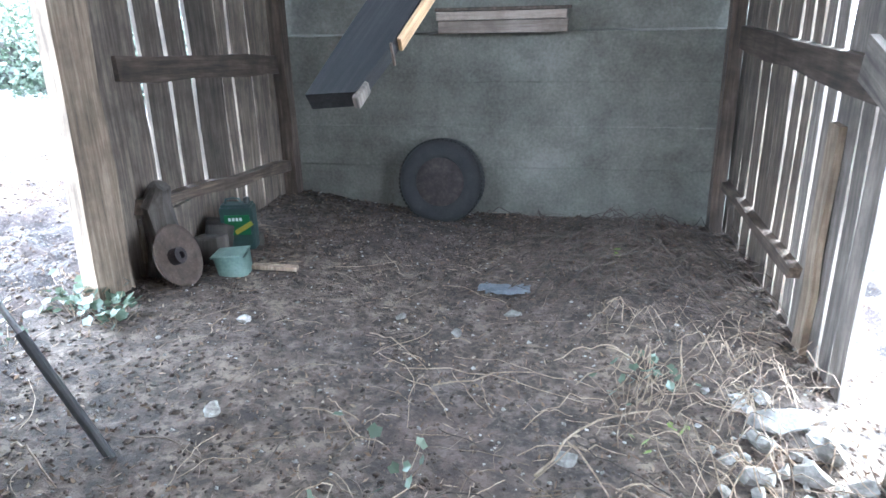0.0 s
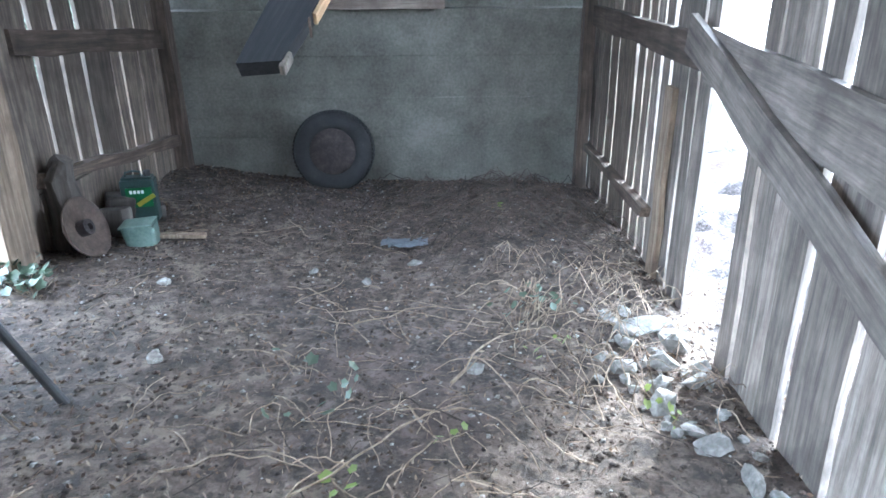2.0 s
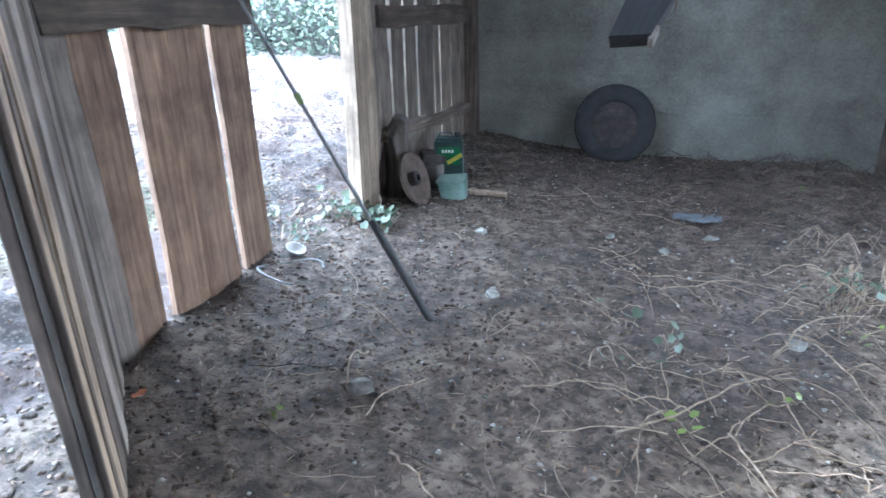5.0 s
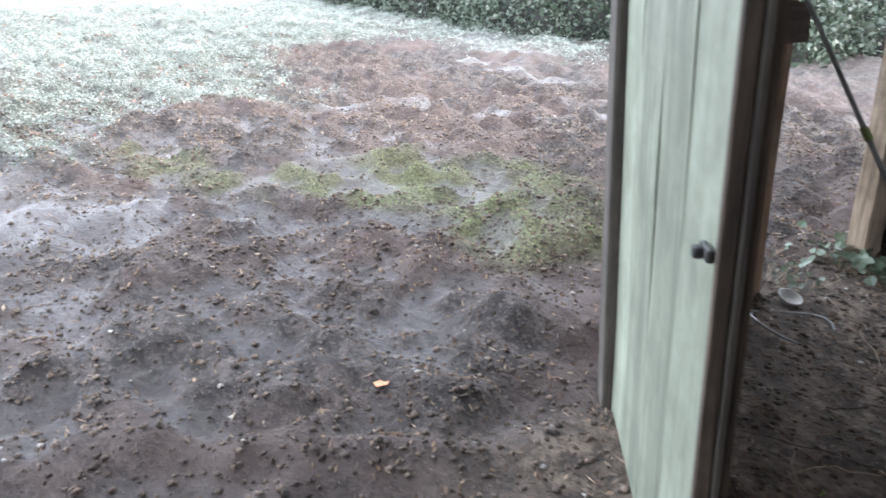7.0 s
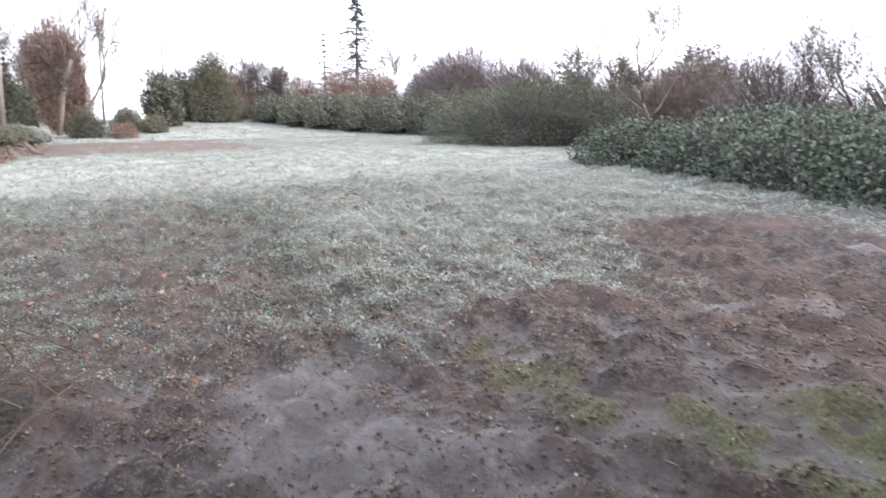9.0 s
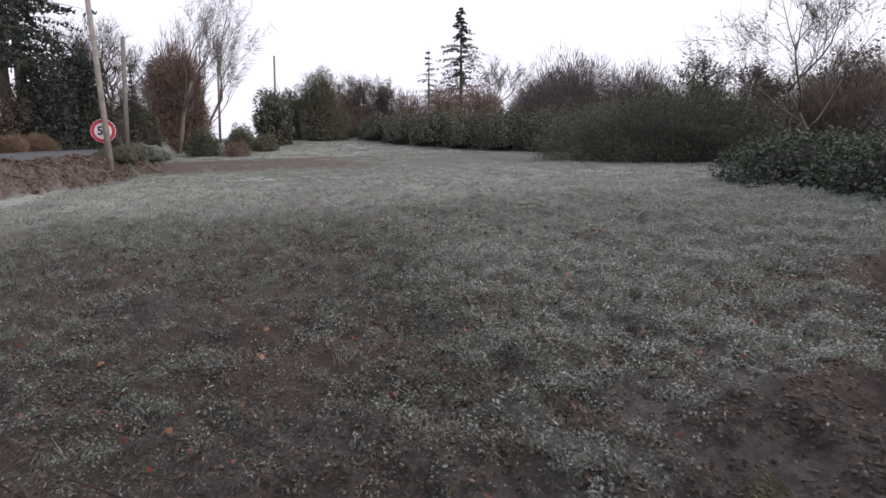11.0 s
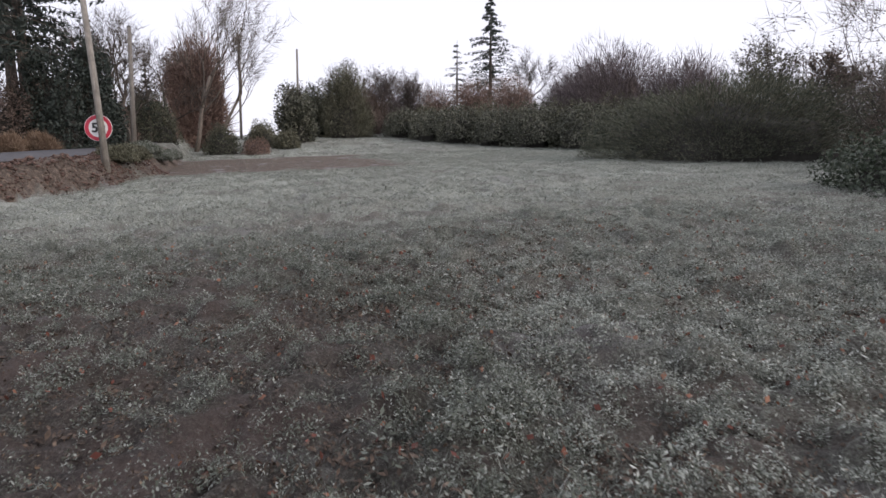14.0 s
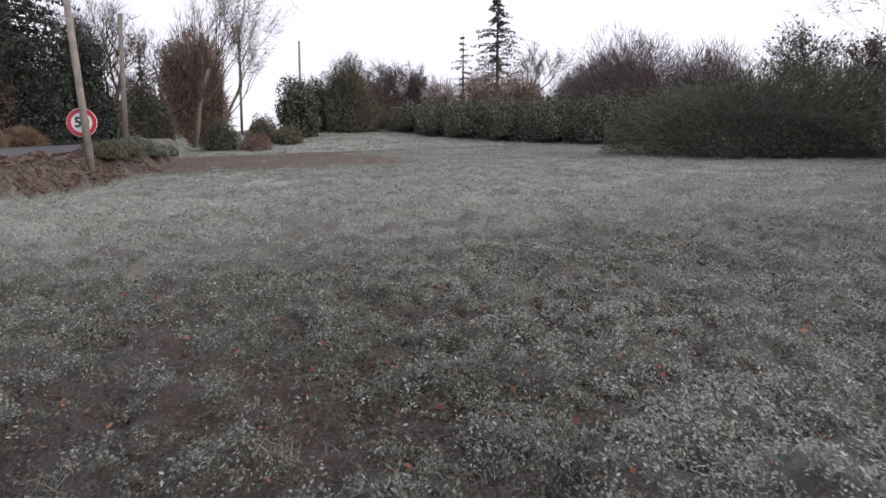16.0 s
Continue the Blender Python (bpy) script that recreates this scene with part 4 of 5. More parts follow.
def tree(name, x, y, height, label, seed, bark, way=(0, 0, 1), levels=3, kids=4, spread=0.55, rise=0.25, thick=0.02, leaf=None, leaf_size=0.08, per_tip=3, jitter=0.25, trunk=0.42, category="tree", drop=0.1, stems=1, slim=0.5, fine=4):
    rng, nrng = random.Random(seed), np.random.default_rng(seed)
    t = thing(name, Matrix.Translation((x, y, land_z(x, y) - drop)), label, category)
    shapes, tips = [], []
    for s in range(stems):
        w = Vector(way) + (Vector((rng.uniform(-0.45, 0.45), rng.uniform(-0.45, 0.45), 0)) if stems > 1 else Vector())
        limb(rng, (rng.uniform(-0.15, 0.15) * (stems > 1), rng.uniform(-0.15, 0.15) * (stems > 1), 0), w, height * trunk, height * thick, levels, spread, rise, shapes, tips, 8, kids)
    solid("trunk", *shapes[0], bark, t, smooth=True)
    tagged(solid("branchwork", *joined(shapes[1:]), bark, t, smooth=True), kind="stuff")
    ends = np.array([tuple(p) for p in tips])
    out = ends - np.array((0, 0, height * 0.3))
    out /= np.linalg.norm(out, axis=1, keepdims=True) + 1e-6
    many = np.repeat(np.arange(len(ends)), fine)
    tagged(cloud_of("twig_spray", leaves(ends[many], height * 0.055, nrng, 0.035, sides=3, aim=out[many], loose=0.6), 3, bark, t), kind="stuff")
    if leaf:
        base = np.array([tuple(p) for p in tips])
        pts = np.repeat(base, per_tip, 0)
        pts = pts + nrng.normal(scale=jitter, size=pts.shape)
        cloud_of("crown", leaves(pts, leaf_size, nrng, slim), 4, leaf, t)
    return t


def mound_points(rng, count, rx, ry, h, lumps=5, shell=0.35, crown=0.0):
    """Points in the outer shell of an uneven dome rx by ry by h; a crown is made of several lobes."""
    if crown:
        base = mound_points(rng, count // 3, rx * 0.8, ry * 0.8, h * 0.75, lumps, shell)
        count -= count // 3
        k = 15
        a, e = rng.uniform(0, 6.28, k), rng.uniform(0.12, 0.82, k)
        s = rng.uniform(0.26, 0.48, k)
        wide = (1 - crown * 0.5) + crown * 0.5 * np.sin(np.pi * e)
        spread = np.sqrt(np.clip(1 - (e * 0.95) ** 2.2, 0.05, 1)) * wide * (1 - 0.75 * s) * rng.uniform(0.55, 1.0, k)
        pick = rng.integers(0, k, count)
        d = rng.normal(size=(count, 3))
        d /= np.linalg.norm(d, axis=1, keepdims=True)
        r = s[pick] * (1 - shell * rng.uniform(0, 1, count) ** 1.5) * (1 + 0.15 * np.sin(7 * np.arctan2(d[:, 1], d[:, 0]) + pick))
        x = (np.cos(a) * spread)[pick] + d[:, 0] * r
        y = (np.sin(a) * spread)[pick] + d[:, 1] * r
        z = (e * 0.92 - 0.05)[pick] + d[:, 2] * r * 0.55
        return np.concatenate([base, np.stack([x * rx, y * ry, np.clip(z, 0.0, 1.15) * h], 1)])
    d = rng.normal(size=(count, 3))
    d[:, 2] = np.abs(d[:, 2])
    d /= np.linalg.norm(d, axis=1, keepdims=True)
    ang, el = np.arctan2(d[:, 1], d[:, 0]), d[:, 2]
    ph = rng.uniform(0, 6.28, 8)
    r = 1 + 0.10 * np.sin(lumps * ang + ph[0]) * (1 - el) + 0.07 * np.sin(3 * ang + 5 * el + ph[1]) + 0.06 * np.sin(9 * ang + ph[2]) * np.cos(7 * el + ph[3]) + 0.05 * np.sin(17 * ang + 13 * el + ph[4])
    r = r * (1 + 0.10 * np.sin(5 * ang + 3 * np.sin(4 * ang + ph[5]) + ph[6]) * el)
    r = r * (1 - shell * rng.uniform(0, 1, count) ** 1.8)
    sup = 0.97
    c = np.sign(d) * np.abs(d) ** np.array((sup, sup, 0.92))
    return np.stack([c[:, 0] * rx * r, c[:, 1] * ry * r, c[:, 2] * h * r * 0.95], 1)


def core_mesh(rng, rx, ry, h, k=0.78):
    bm = bmesh.new()
    bmesh.ops.create_icosphere(bm, subdivisions=4, radius=1)
    off = Vector((rng.uniform(0, 30), 0, 0))
    for v in bm.verts:
        c = v.co.copy()
        s = k * (1 + 0.22 * noise.noise(c * 2.2 + off) + 0.12 * noise.noise(c * 6 + off))
        v.co = Vector((c.x * rx * s, c.y * ry * s, max(c.z, -0.25) * h * s))
    return bm


def bush(name, x, y, rx, ry, h, label, seed, leaf, count, size, slim=0.5, turn=0.0, category="bush", inner=None, up=0.0, twigs=60, shell=0.35, wisps=0, group="", crown=0.0, core=0.78):
    rng, nrng = random.Random(seed), np.random.default_rng(seed)
    z = land_z(x, y) - 0.08
    b = thing(name, pose(x, y, z, 0, 0, turn), label, category, group)
    # Dark solid core painted as the shade inside the leaves, so nothing shows through.
    heart = part("inner_thicket", core_mesh(rng, rx, ry, h, core * (0.72 if crown else 0.9)), inner or SHADE_CORE, b)
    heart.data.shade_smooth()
    p = mound_points(nrng, count, rx, ry, h, shell=shell, crown=crown)
    out = p / (np.linalg.norm(p, axis=1, keepdims=True) + 1e-6)
    cloud_of("foliage", leaves(p, size, nrng, slim, up=up * 0.3, aim=out if slim < 0.2 else None), 4, leaf, b)
    shapes = []
    for _ in range(twigs):
        a, e = rng.uniform(0, 6.28), rng.uniform(0.2, 1.0)
        d = Vector((math.cos(a) * rx * (1.05 - 0.7 * e), math.sin(a) * ry * (1.05 - 0.7 * e), h * (0.35 + 0.6 * e)))
        shapes.append(tube([d * 0.4, d * 0.8 + Vector((0, 0, 0.06 * h)), d * rng.uniform(0.92, 1.02)], [0.02, 0.012, 0.004], 3))
    tagged(solid("stem_thicket", *joined(shapes), BARK, b), kind="stuff")
    if wisps:
        w = mound_points(nrng, wisps, rx, ry, h, shell=0.08, crown=crown)
        out = w / (np.linalg.norm(w, axis=1, keepdims=True) + 1e-6)
        tagged(cloud_of("shoot_fringe", leaves(w, max(0.25, 0.11 * h), nrng, 0.05, sides=3, aim=out, loose=0.35), 3, leaf, b), kind="stuff")
    return b


def conifer(x, y, height, width, label, seed, drop=0.0, bare=0.0, whorls=26, count=26, name="conifer", lean=(0.0, 0.0)):
    """A spire with drooping tiers of needled boughs."""
    rng, nrng = random.Random(seed), np.random.default_rng(seed)
    t = thing(name, pose(x, y, land_z(x, y) - 0.1, -math.degrees(lean[1]), math.degrees(lean[0])), label, "tree")
    solid("trunk", *tube([(0, 0, 0), (0, 0, height * 0.5), (0.02, 0, height)], [height * 0.02, height * 0.012, 0.015], 8), BARK, t)
    shapes, pts = [], []
    for k in range(whorls):
        f = bare + (1 - bare) * k / whorls
        reach = width * (1 - f) ** 0.8 * rng.uniform(0.55, 1.1)
        for _ in range(5):
            a = rng.uniform(0, 6.28)
            d = Vector((math.cos(a), math.sin(a), 0))
            r = reach * rng.uniform(0.5, 1.1)
            z = height * f
            bough = [Vector((0, 0, z)), d * r * 0.5 + Vector((0, 0, z + 0.04 * r)), d * r + Vector((0, 0, z - 0.12 * r + 0.1))]
            shapes.append(tube(bough, [0.035, 0.022, 0.006], 3))
            for i in range(count):
                s = rng.uniform(0.15, 1.05)
                q = d * r * s + Vector((0, 0, z - 0.12 * r * s * s + 0.04)) + Vector((rng.gauss(0, 0.09), rng.gauss(0, 0.09), rng.gauss(-0.06, 0.08))) * (0.6 + 0.15 * r)
                pts.append(tuple(q))
    tagged(solid("bough_mass", *joined(shapes), BARK, t), kind="stuff")
    cloud_of("crown", leaves(np.array(pts), 0.045 * height / 2 ** 0.5 * 0.6, nrng, 0.35), 4, NEEDLE, t)
    return t


# Core colours with the shade deep inside foliage put into them.
SHADE_CORE = mottled("dark_shade_core", [(0.3, (0.010, 0.010, 0.008)), (0.5, (0.022, 0.021, 0.017)), (0.7, (0.045, 0.041, 0.034))], 6, 0.95, 0.05, 20, strength=1.0)
BROWN_SHADE_CORE = mottled("brown_shade_core", [(0.3, (0.03, 0.022, 0.018)), (0.5, (0.06, 0.045, 0.038)), (0.7, (0.10, 0.08, 0.068))], 6, 0.95, 0.05, 20, strength=1.0)


def build_right_hedge():
    """A bramble bank beyond the field, one tangled clump after another."""
    spots = ((-4.5, 10.4, 2.0, 1.5, 1.3), (-7.6, 10.5, 2.2, 1.5, 1.38), (-10.4, 11.3, 2.2, 1.5, 1.34), (-13.0, 12.2, 2.1, 1.6, 1.4), (-15.9, 12.7, 2.1, 1.6, 1.36), (-9.2, 13.2, 3.0, 1.8, 1.75), (-13.8, 14.7, 3.0, 1.8, 1.75), (-3.5, 12.8, 3.0, 1.8, 1.7), (1.5, 12.0, 3.0, 2.0, 1.8))
    for i, (x, y, rx, ry, h) in enumerate(spots):
        bush("bramble_bush", x, y, rx, ry, h, "dark green bramble thicket with dull glossy leaves", 100 + i, BRAMBLE, 9000, 0.085, 0.62, category="bush", twigs=50, wisps=250, group="bramble bank along the field")


def build_field_bushes():
    bush("broom_bush", -27.7, 17.6, 5.6, 2.9, 2.95, "large dark dome of evergreen broom at the field's edge", 130, BROOM, 46000, 0.16, 0.12, turn=24, up=0.5, twigs=120, wisps=4000, shell=0.3)
    for i, (x, y, rx, ry, h) in enumerate(((-67, 15.8, 4.4, 2.0, 2.5), (-62.5, 16.8, 4.8, 2.0, 2.4), (-58, 18.0, 4.8, 2.2, 2.8), (-53.5, 19.2, 4.8, 2.0, 2.7), (-49, 20.4, 4.8, 2.2, 2.9), (-44.5, 21.6, 4.8, 2.0, 2.9), (-40.0, 23.0, 4.8, 2.0, 3.0))):
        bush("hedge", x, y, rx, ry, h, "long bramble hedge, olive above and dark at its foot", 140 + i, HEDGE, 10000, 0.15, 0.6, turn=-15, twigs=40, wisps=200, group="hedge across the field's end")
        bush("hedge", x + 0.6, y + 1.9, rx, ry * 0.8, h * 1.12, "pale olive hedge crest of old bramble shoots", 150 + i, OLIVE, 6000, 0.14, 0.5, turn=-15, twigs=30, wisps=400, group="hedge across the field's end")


def build_far_trees():
    # the round bare willow beyond the hedge, and its neighbours
    for i, (x, y, rx, h) in enumerate(((-47.5, 25.6, 4.9, 6.5), (-41.0, 26.5, 3.4, 5.2), (-52.8, 28.0, 3.8, 6.0), (-58.0, 28.5, 3.6, 5.2))):
        bush("willow", x, y, rx, rx * 0.8, h, "rounded leafless willow with fine purplish twigs", 160 + i, MAUVE, 30000, 0.42, 0.045, category="tree", inner=BROWN_SHADE_CORE, twigs=160, shell=0.5, wisps=2500, core=0.74, group="willows behind the hedge")
    for i, (x, y, r, h) in enumerate(((-76, 21.5, 3.4, 6.0), (-74.5, 25.5, 3.8, 6.6), (-73.5, 29.5, 3.6, 6.4), (-71, 34.0, 3.8, 6.0), (-78, 18.0, 3.4, 5.8))):
        bush("scrub", x, y, r, r * 0.8, h, "russet leafless scrub at the field's far end", 165 + i, RUSSET if i < 3 else MAUVE, 14000, 0.4, 0.06, inner=BROWN_SHADE_CORE, twigs=120, wisps=900, core=0.7, crown=0.2, group="far scrub")
    bush("oak", -68.1, 10.4, 3.1, 2.8, 7.6, "dense twiggy olive-grey oak at the field's end", 170, OLIVE, 34000, 0.22, 0.2, category="tree", inner=SHADE_CORE, twigs=160, wisps=1600, crown=0.4, core=0.72)
    bush("oak", -63.7, 5.6, 2.2, 1.9, 5.4, "ragged olive shrub at the field's end", 171, HEDGE, 8000, 0.24, 0.45, category="tree", inner=SHADE_CORE, twigs=100, wisps=700, crown=0.3, core=0.68)
    bush("thicket", -70.5, 7.6, 2.6, 2.0, 4.8, "dark scrub closing the field's end", 172, BROOM, 6000, 0.24, 0.4, inner=SHADE_CORE, twigs=60, wisps=400)
    bush("thicket", -72, 13.4, 3.2, 2.0, 5.0, "brown scrub closing the field's end", 173, BROWN, 8000, 0.4, 0.06, inner=BROWN_SHADE_CORE, twigs=90, wisps=600)
    for i, (x, y) in enumerate(((-72.1, 15.2), (-72.6, 17.6))):
        tree("bare_tree", x, y, 7.4, "bare twiggy tree behind the hedge", 174 + 10 * i, BARK, levels=3, kids=5, spread=0.5, rise=0.3, thick=0.016, leaf=MAUVE, leaf_size=0.3, per_tip=3, jitter=0.25, trunk=0.36, slim=0.08, stems=3, fine=6)
    conifer(-83.1, 30.5, 16.4, 7.4, "tall dark spruce with thin ragged boughs", 175, bare=0.25, whorls=30, count=40, lean=(0.017, 0.053))
    conifer(-84.5, 26.7, 11.5, 3.6, "smaller dark spruce beside the tall one", 176, bare=0.3, whorls=12, count=20, lean=(0.017, 0.053))
    tree("bare_tree", -86.2, 35.9, 12.5, "bare pale tree beyond the scrub", 177, BARK, levels=3, kids=5, spread=0.5, rise=0.3, thick=0.014, trunk=0.4, fine=8)
    # trees behind the bramble bank
    tree("bare_tree", -17.5, 15.0, 7.0, "bare pale-barked young tree in the bramble bank", 180, PALE_BARK, levels=4, kids=4, spread=0.6, rise=0.28, thick=0.011, leaf=OLIVE, leaf_size=0.06, per_tip=1, jitter=0.06, trunk=0.36, fine=2)
    for i, (x, y, h) in enumerate(((-31.0, 23.5, 6.4), (-28.0, 24.0, 5.6), (-35.0, 25.5, 4.8), (-23.5, 22.5, 5.4), (-26.0, 25.5, 5.6))):
        tree("thin_leaved_tree", x, y, h, "half-bare tree with sparse withered leaves", 184 + i, BARK, levels=3, kids=6, spread=0.55, rise=0.2, thick=0.014, leaf=BROWN if i % 2 else OLIVE, leaf_size=0.13, per_tip=3, jitter=0.12, trunk=0.38, fine=6)
    for i, (x, y, r, h) in enumerate(((-20.5, 19.5, 2.6, 3.4), (-16.0, 18.5, 2.8, 3.2), (-11.5, 17.5, 3.0, 3.2), (-22.0, 24.5, 3.4, 4.6), (-33.0, 27.5, 4.0, 4.4), (-7.0, 17.0, 3.0, 3.0), (-26.5, 26.5, 3.5, 4.6))):
        bush("scrub", x, y, r, r * 0.8, h, "tall brownish bare scrub behind the brambles", 190 + i, MAUVE if i % 2 else BROWN, 12000, 0.34, 0.035, inner=BROWN_SHADE_CORE, twigs=200, wisps=1500, core=0.42, shell=0.6, crown=0.1, group="scrub behind the bramble bank")
    for i, (x, y, h) in enumerate(((-12.2, 16.6, 4.6), (-14.6, 18.6, 5.0), (-9.2, 16.4, 4.4), (-20.8, 17.4, 4.4), (-16.0, 20.5, 5.4), (-6.5, 15.6, 4.6))):
        tree("thin_leaved_tree", x, y, h, "slender half-bare tree with a few withered leaves", 200 + i, BARK, levels=3, kids=5, spread=0.5, rise=0.28, thick=0.010, leaf=OLIVE, leaf_size=0.07, per_tip=1, jitter=0.06, trunk=0.4, fine=4)


def build_roadside():
    # dark pines and ivy-clad trees along the road
    for i, (x, y, h, w) in enumerate(((-43.0, -8.6, 16, 6.5), (-48.0, -10.5, 17, 6.0), (-38.5, -9.6, 15, 6.5))):
        conifer(x, y, h, w, "broad dark pine overhanging the road", 210 + i, bare=0.28, whorls=30, count=60, name="pine")
    for i, (x, y, r, h) in enumerate(((-31.5, -11.6, 2.4, 3.2), (-36.0, -10.0, 2.2, 3.2), (-41.0, -8.2, 2.2, 3.4), (-27.0, -13.6, 2.6, 3.4), (-47, -6.4, 2.4, 3.4), (-52, -4.6, 2.4, 3.2))):
        bush("roadside_scrub", x, y, r, r * 0.75, h, "dark roadside thicket with dry brown foot", 215 + i, BROOM if i % 2 else BROWN, 9000, 0.17, 0.3, inner=SHADE_CORE, twigs=80, wisps=900, group="thicket along the road")
    bush("ivy_tree", -42.6, -5.9, 1.9, 1.6, 6.2, "dark ivy-smothered tree by the road", 222, NEEDLE, 12000, 0.15, 0.6, category="tree", twigs=60, wisps=200, crown=0.3)
    bush("ivy_tree", -40.4, -6.9, 1.8, 1.6, 5.6, "dark ivy-smothered tree by the road", 223, NEEDLE, 10000, 0.15, 0.6, category="tree", twigs=60, wisps=200, crown=0.3)
    for i, (x, y, h) in enumerate(((-48.3, -5.6, 9.6), (-45.6, -4.6, 9.0), (-50.0, -7.6, 9.8), (-52.5, -3.0, 8.6))):
        tree("bare_tree", x, y, h, "bare spreading tree above the road", 224 + 31 * i, BARK, levels=4, kids=4, spread=0.6, rise=0.18, thick=0.019, trunk=0.36, fine=3)
    bush("ivy_column", -61.0, -1.9, 3.3, 2.6, 10.2, "tall trunk wrapped in brown withered ivy", 225, RUSSET, 34000, 0.26, 0.25, category="tree", inner=BROWN_SHADE_CORE, twigs=200, wisps=3000, crown=0.95, shell=0.7, core=0.35)
    bush("dry_scrub", -55.5, -4.6, 2.0, 1.4, 3.0, "brown dry scrub below the ivy-clad trunk", 226, RUSSET, 7000, 0.2, 0.2, inner=BROWN_SHADE_CORE, twigs=60, wisps=900)
    tree("leaning_tree", -56.4, -2.0, 13.0, "leaning bare tree with long fine branches", 227, PALE_BARK, way=(-0.05, 0.42, 0.85), levels=4, kids=4, spread=0.45, rise=0.34, thick=0.013, trunk=0.42, fine=2)
    tree("leaning_tree", -56.7, -1.6, 12.0, "leaning bare tree with long fine branches", 228, PALE_BARK, way=(-0.05, 0.85, 0.7), levels=4, kids=4, spread=0.45, rise=0.34, thick=0.012, trunk=0.42, fine=2)
    conifer(-50.6, -4.2, 5.4, 0.8, "small dark conifer among the roadside trees", 230, bare=0.05, whorls=16, count=26)
    bush("round_bush", -52.5, -0.2, 1.5, 1.2, 2.0, "small round dark evergreen bush", 231, BROOM, 5000, 0.10, 0.5)
    bush("dry_bush", -51.5, 1.9, 1.3, 0.9, 1.15, "low dry russet bush", 232, RUSSET, 4000, 0.13, 0.2, inner=BROWN_SHADE_CORE)
    bush("low_shrub", -60, 2.6, 2.6, 1.2, 2.0, "low grey-green shrub at the field margin", 234, OLIVE, 5000, 0.14, 0.4)
    bush("low_shrub", -57, 4.2, 1.6, 1.0, 1.3, "low grey-green shrub at the field margin", 233, OLIVE, 4000, 0.14, 0.4)
    for i, (x, y, r, h) in enumerate(((-31.8, -3.3, 0.9, 0.55), (-33.6, -3.1, 1.0, 0.55), (-36.4, -3.0, 1.1, 0.5), (-39.0, -2.8, 1.2, 0.45), (-42.0, -2.6, 1.2, 0.5))):
        bush("verge_plants", x, y, r, 0.7, h, "low green weeds on the verge", 235 + i, OLIVE if i < 2 else FROST, 7000, 0.12, 0.2, up=0.8, twigs=10, core=0.15, shell=0.9, group="verge weeds")
    for i, (x, y, r, h) in enumerate(((-30.0, -9.6, 1.9, 1.0), (-34.0, -8.6, 1.9, 1.0), (-38.5, -7.0, 1.9, 1.0), (-25.5, -12.0, 1.9, 1.0), (-32.0, -9.2, 1.6, 0.9), (-36.3, -7.8, 1.6, 0.9))):
        bush("dry_grass_clump", x, y, r, 0.7, h, "dry reddish grass along the road's far edge", 240 + i, STRAW, 9000, 0.4, 0.04, up=1.0, inner=BROWN_SHADE_CORE, twigs=6, core=0.25, shell=0.8, crown=0.05, group="dry grass beyond the road")


def build_road():
    xs = np.linspace(-70, 60, 131)
    verts, faces = [], []
    for i, x in enumerate(xs):
        centre = float(bank_foot(x)) - 3.0
        for k, off in enumerate((-1.8, -1.7, 0, 1.3, 1.4)):
            y = centre + off
            verts.append((x, y, float(smooth_land(x, y)) + (0.05, 0.10, 0.13, 0.10, 0.03)[k]))
    for i in range(len(xs) - 1):
        for k in range(4):
            a = 5 * i + k
            faces.append((a, a + 5, a + 6, a + 1))
    ob = solid("road", verts, faces, ASPHALT, smooth=True)
    tagged(ob, "narrow dark asphalt lane along the top of the bank", "road", kind="structure")


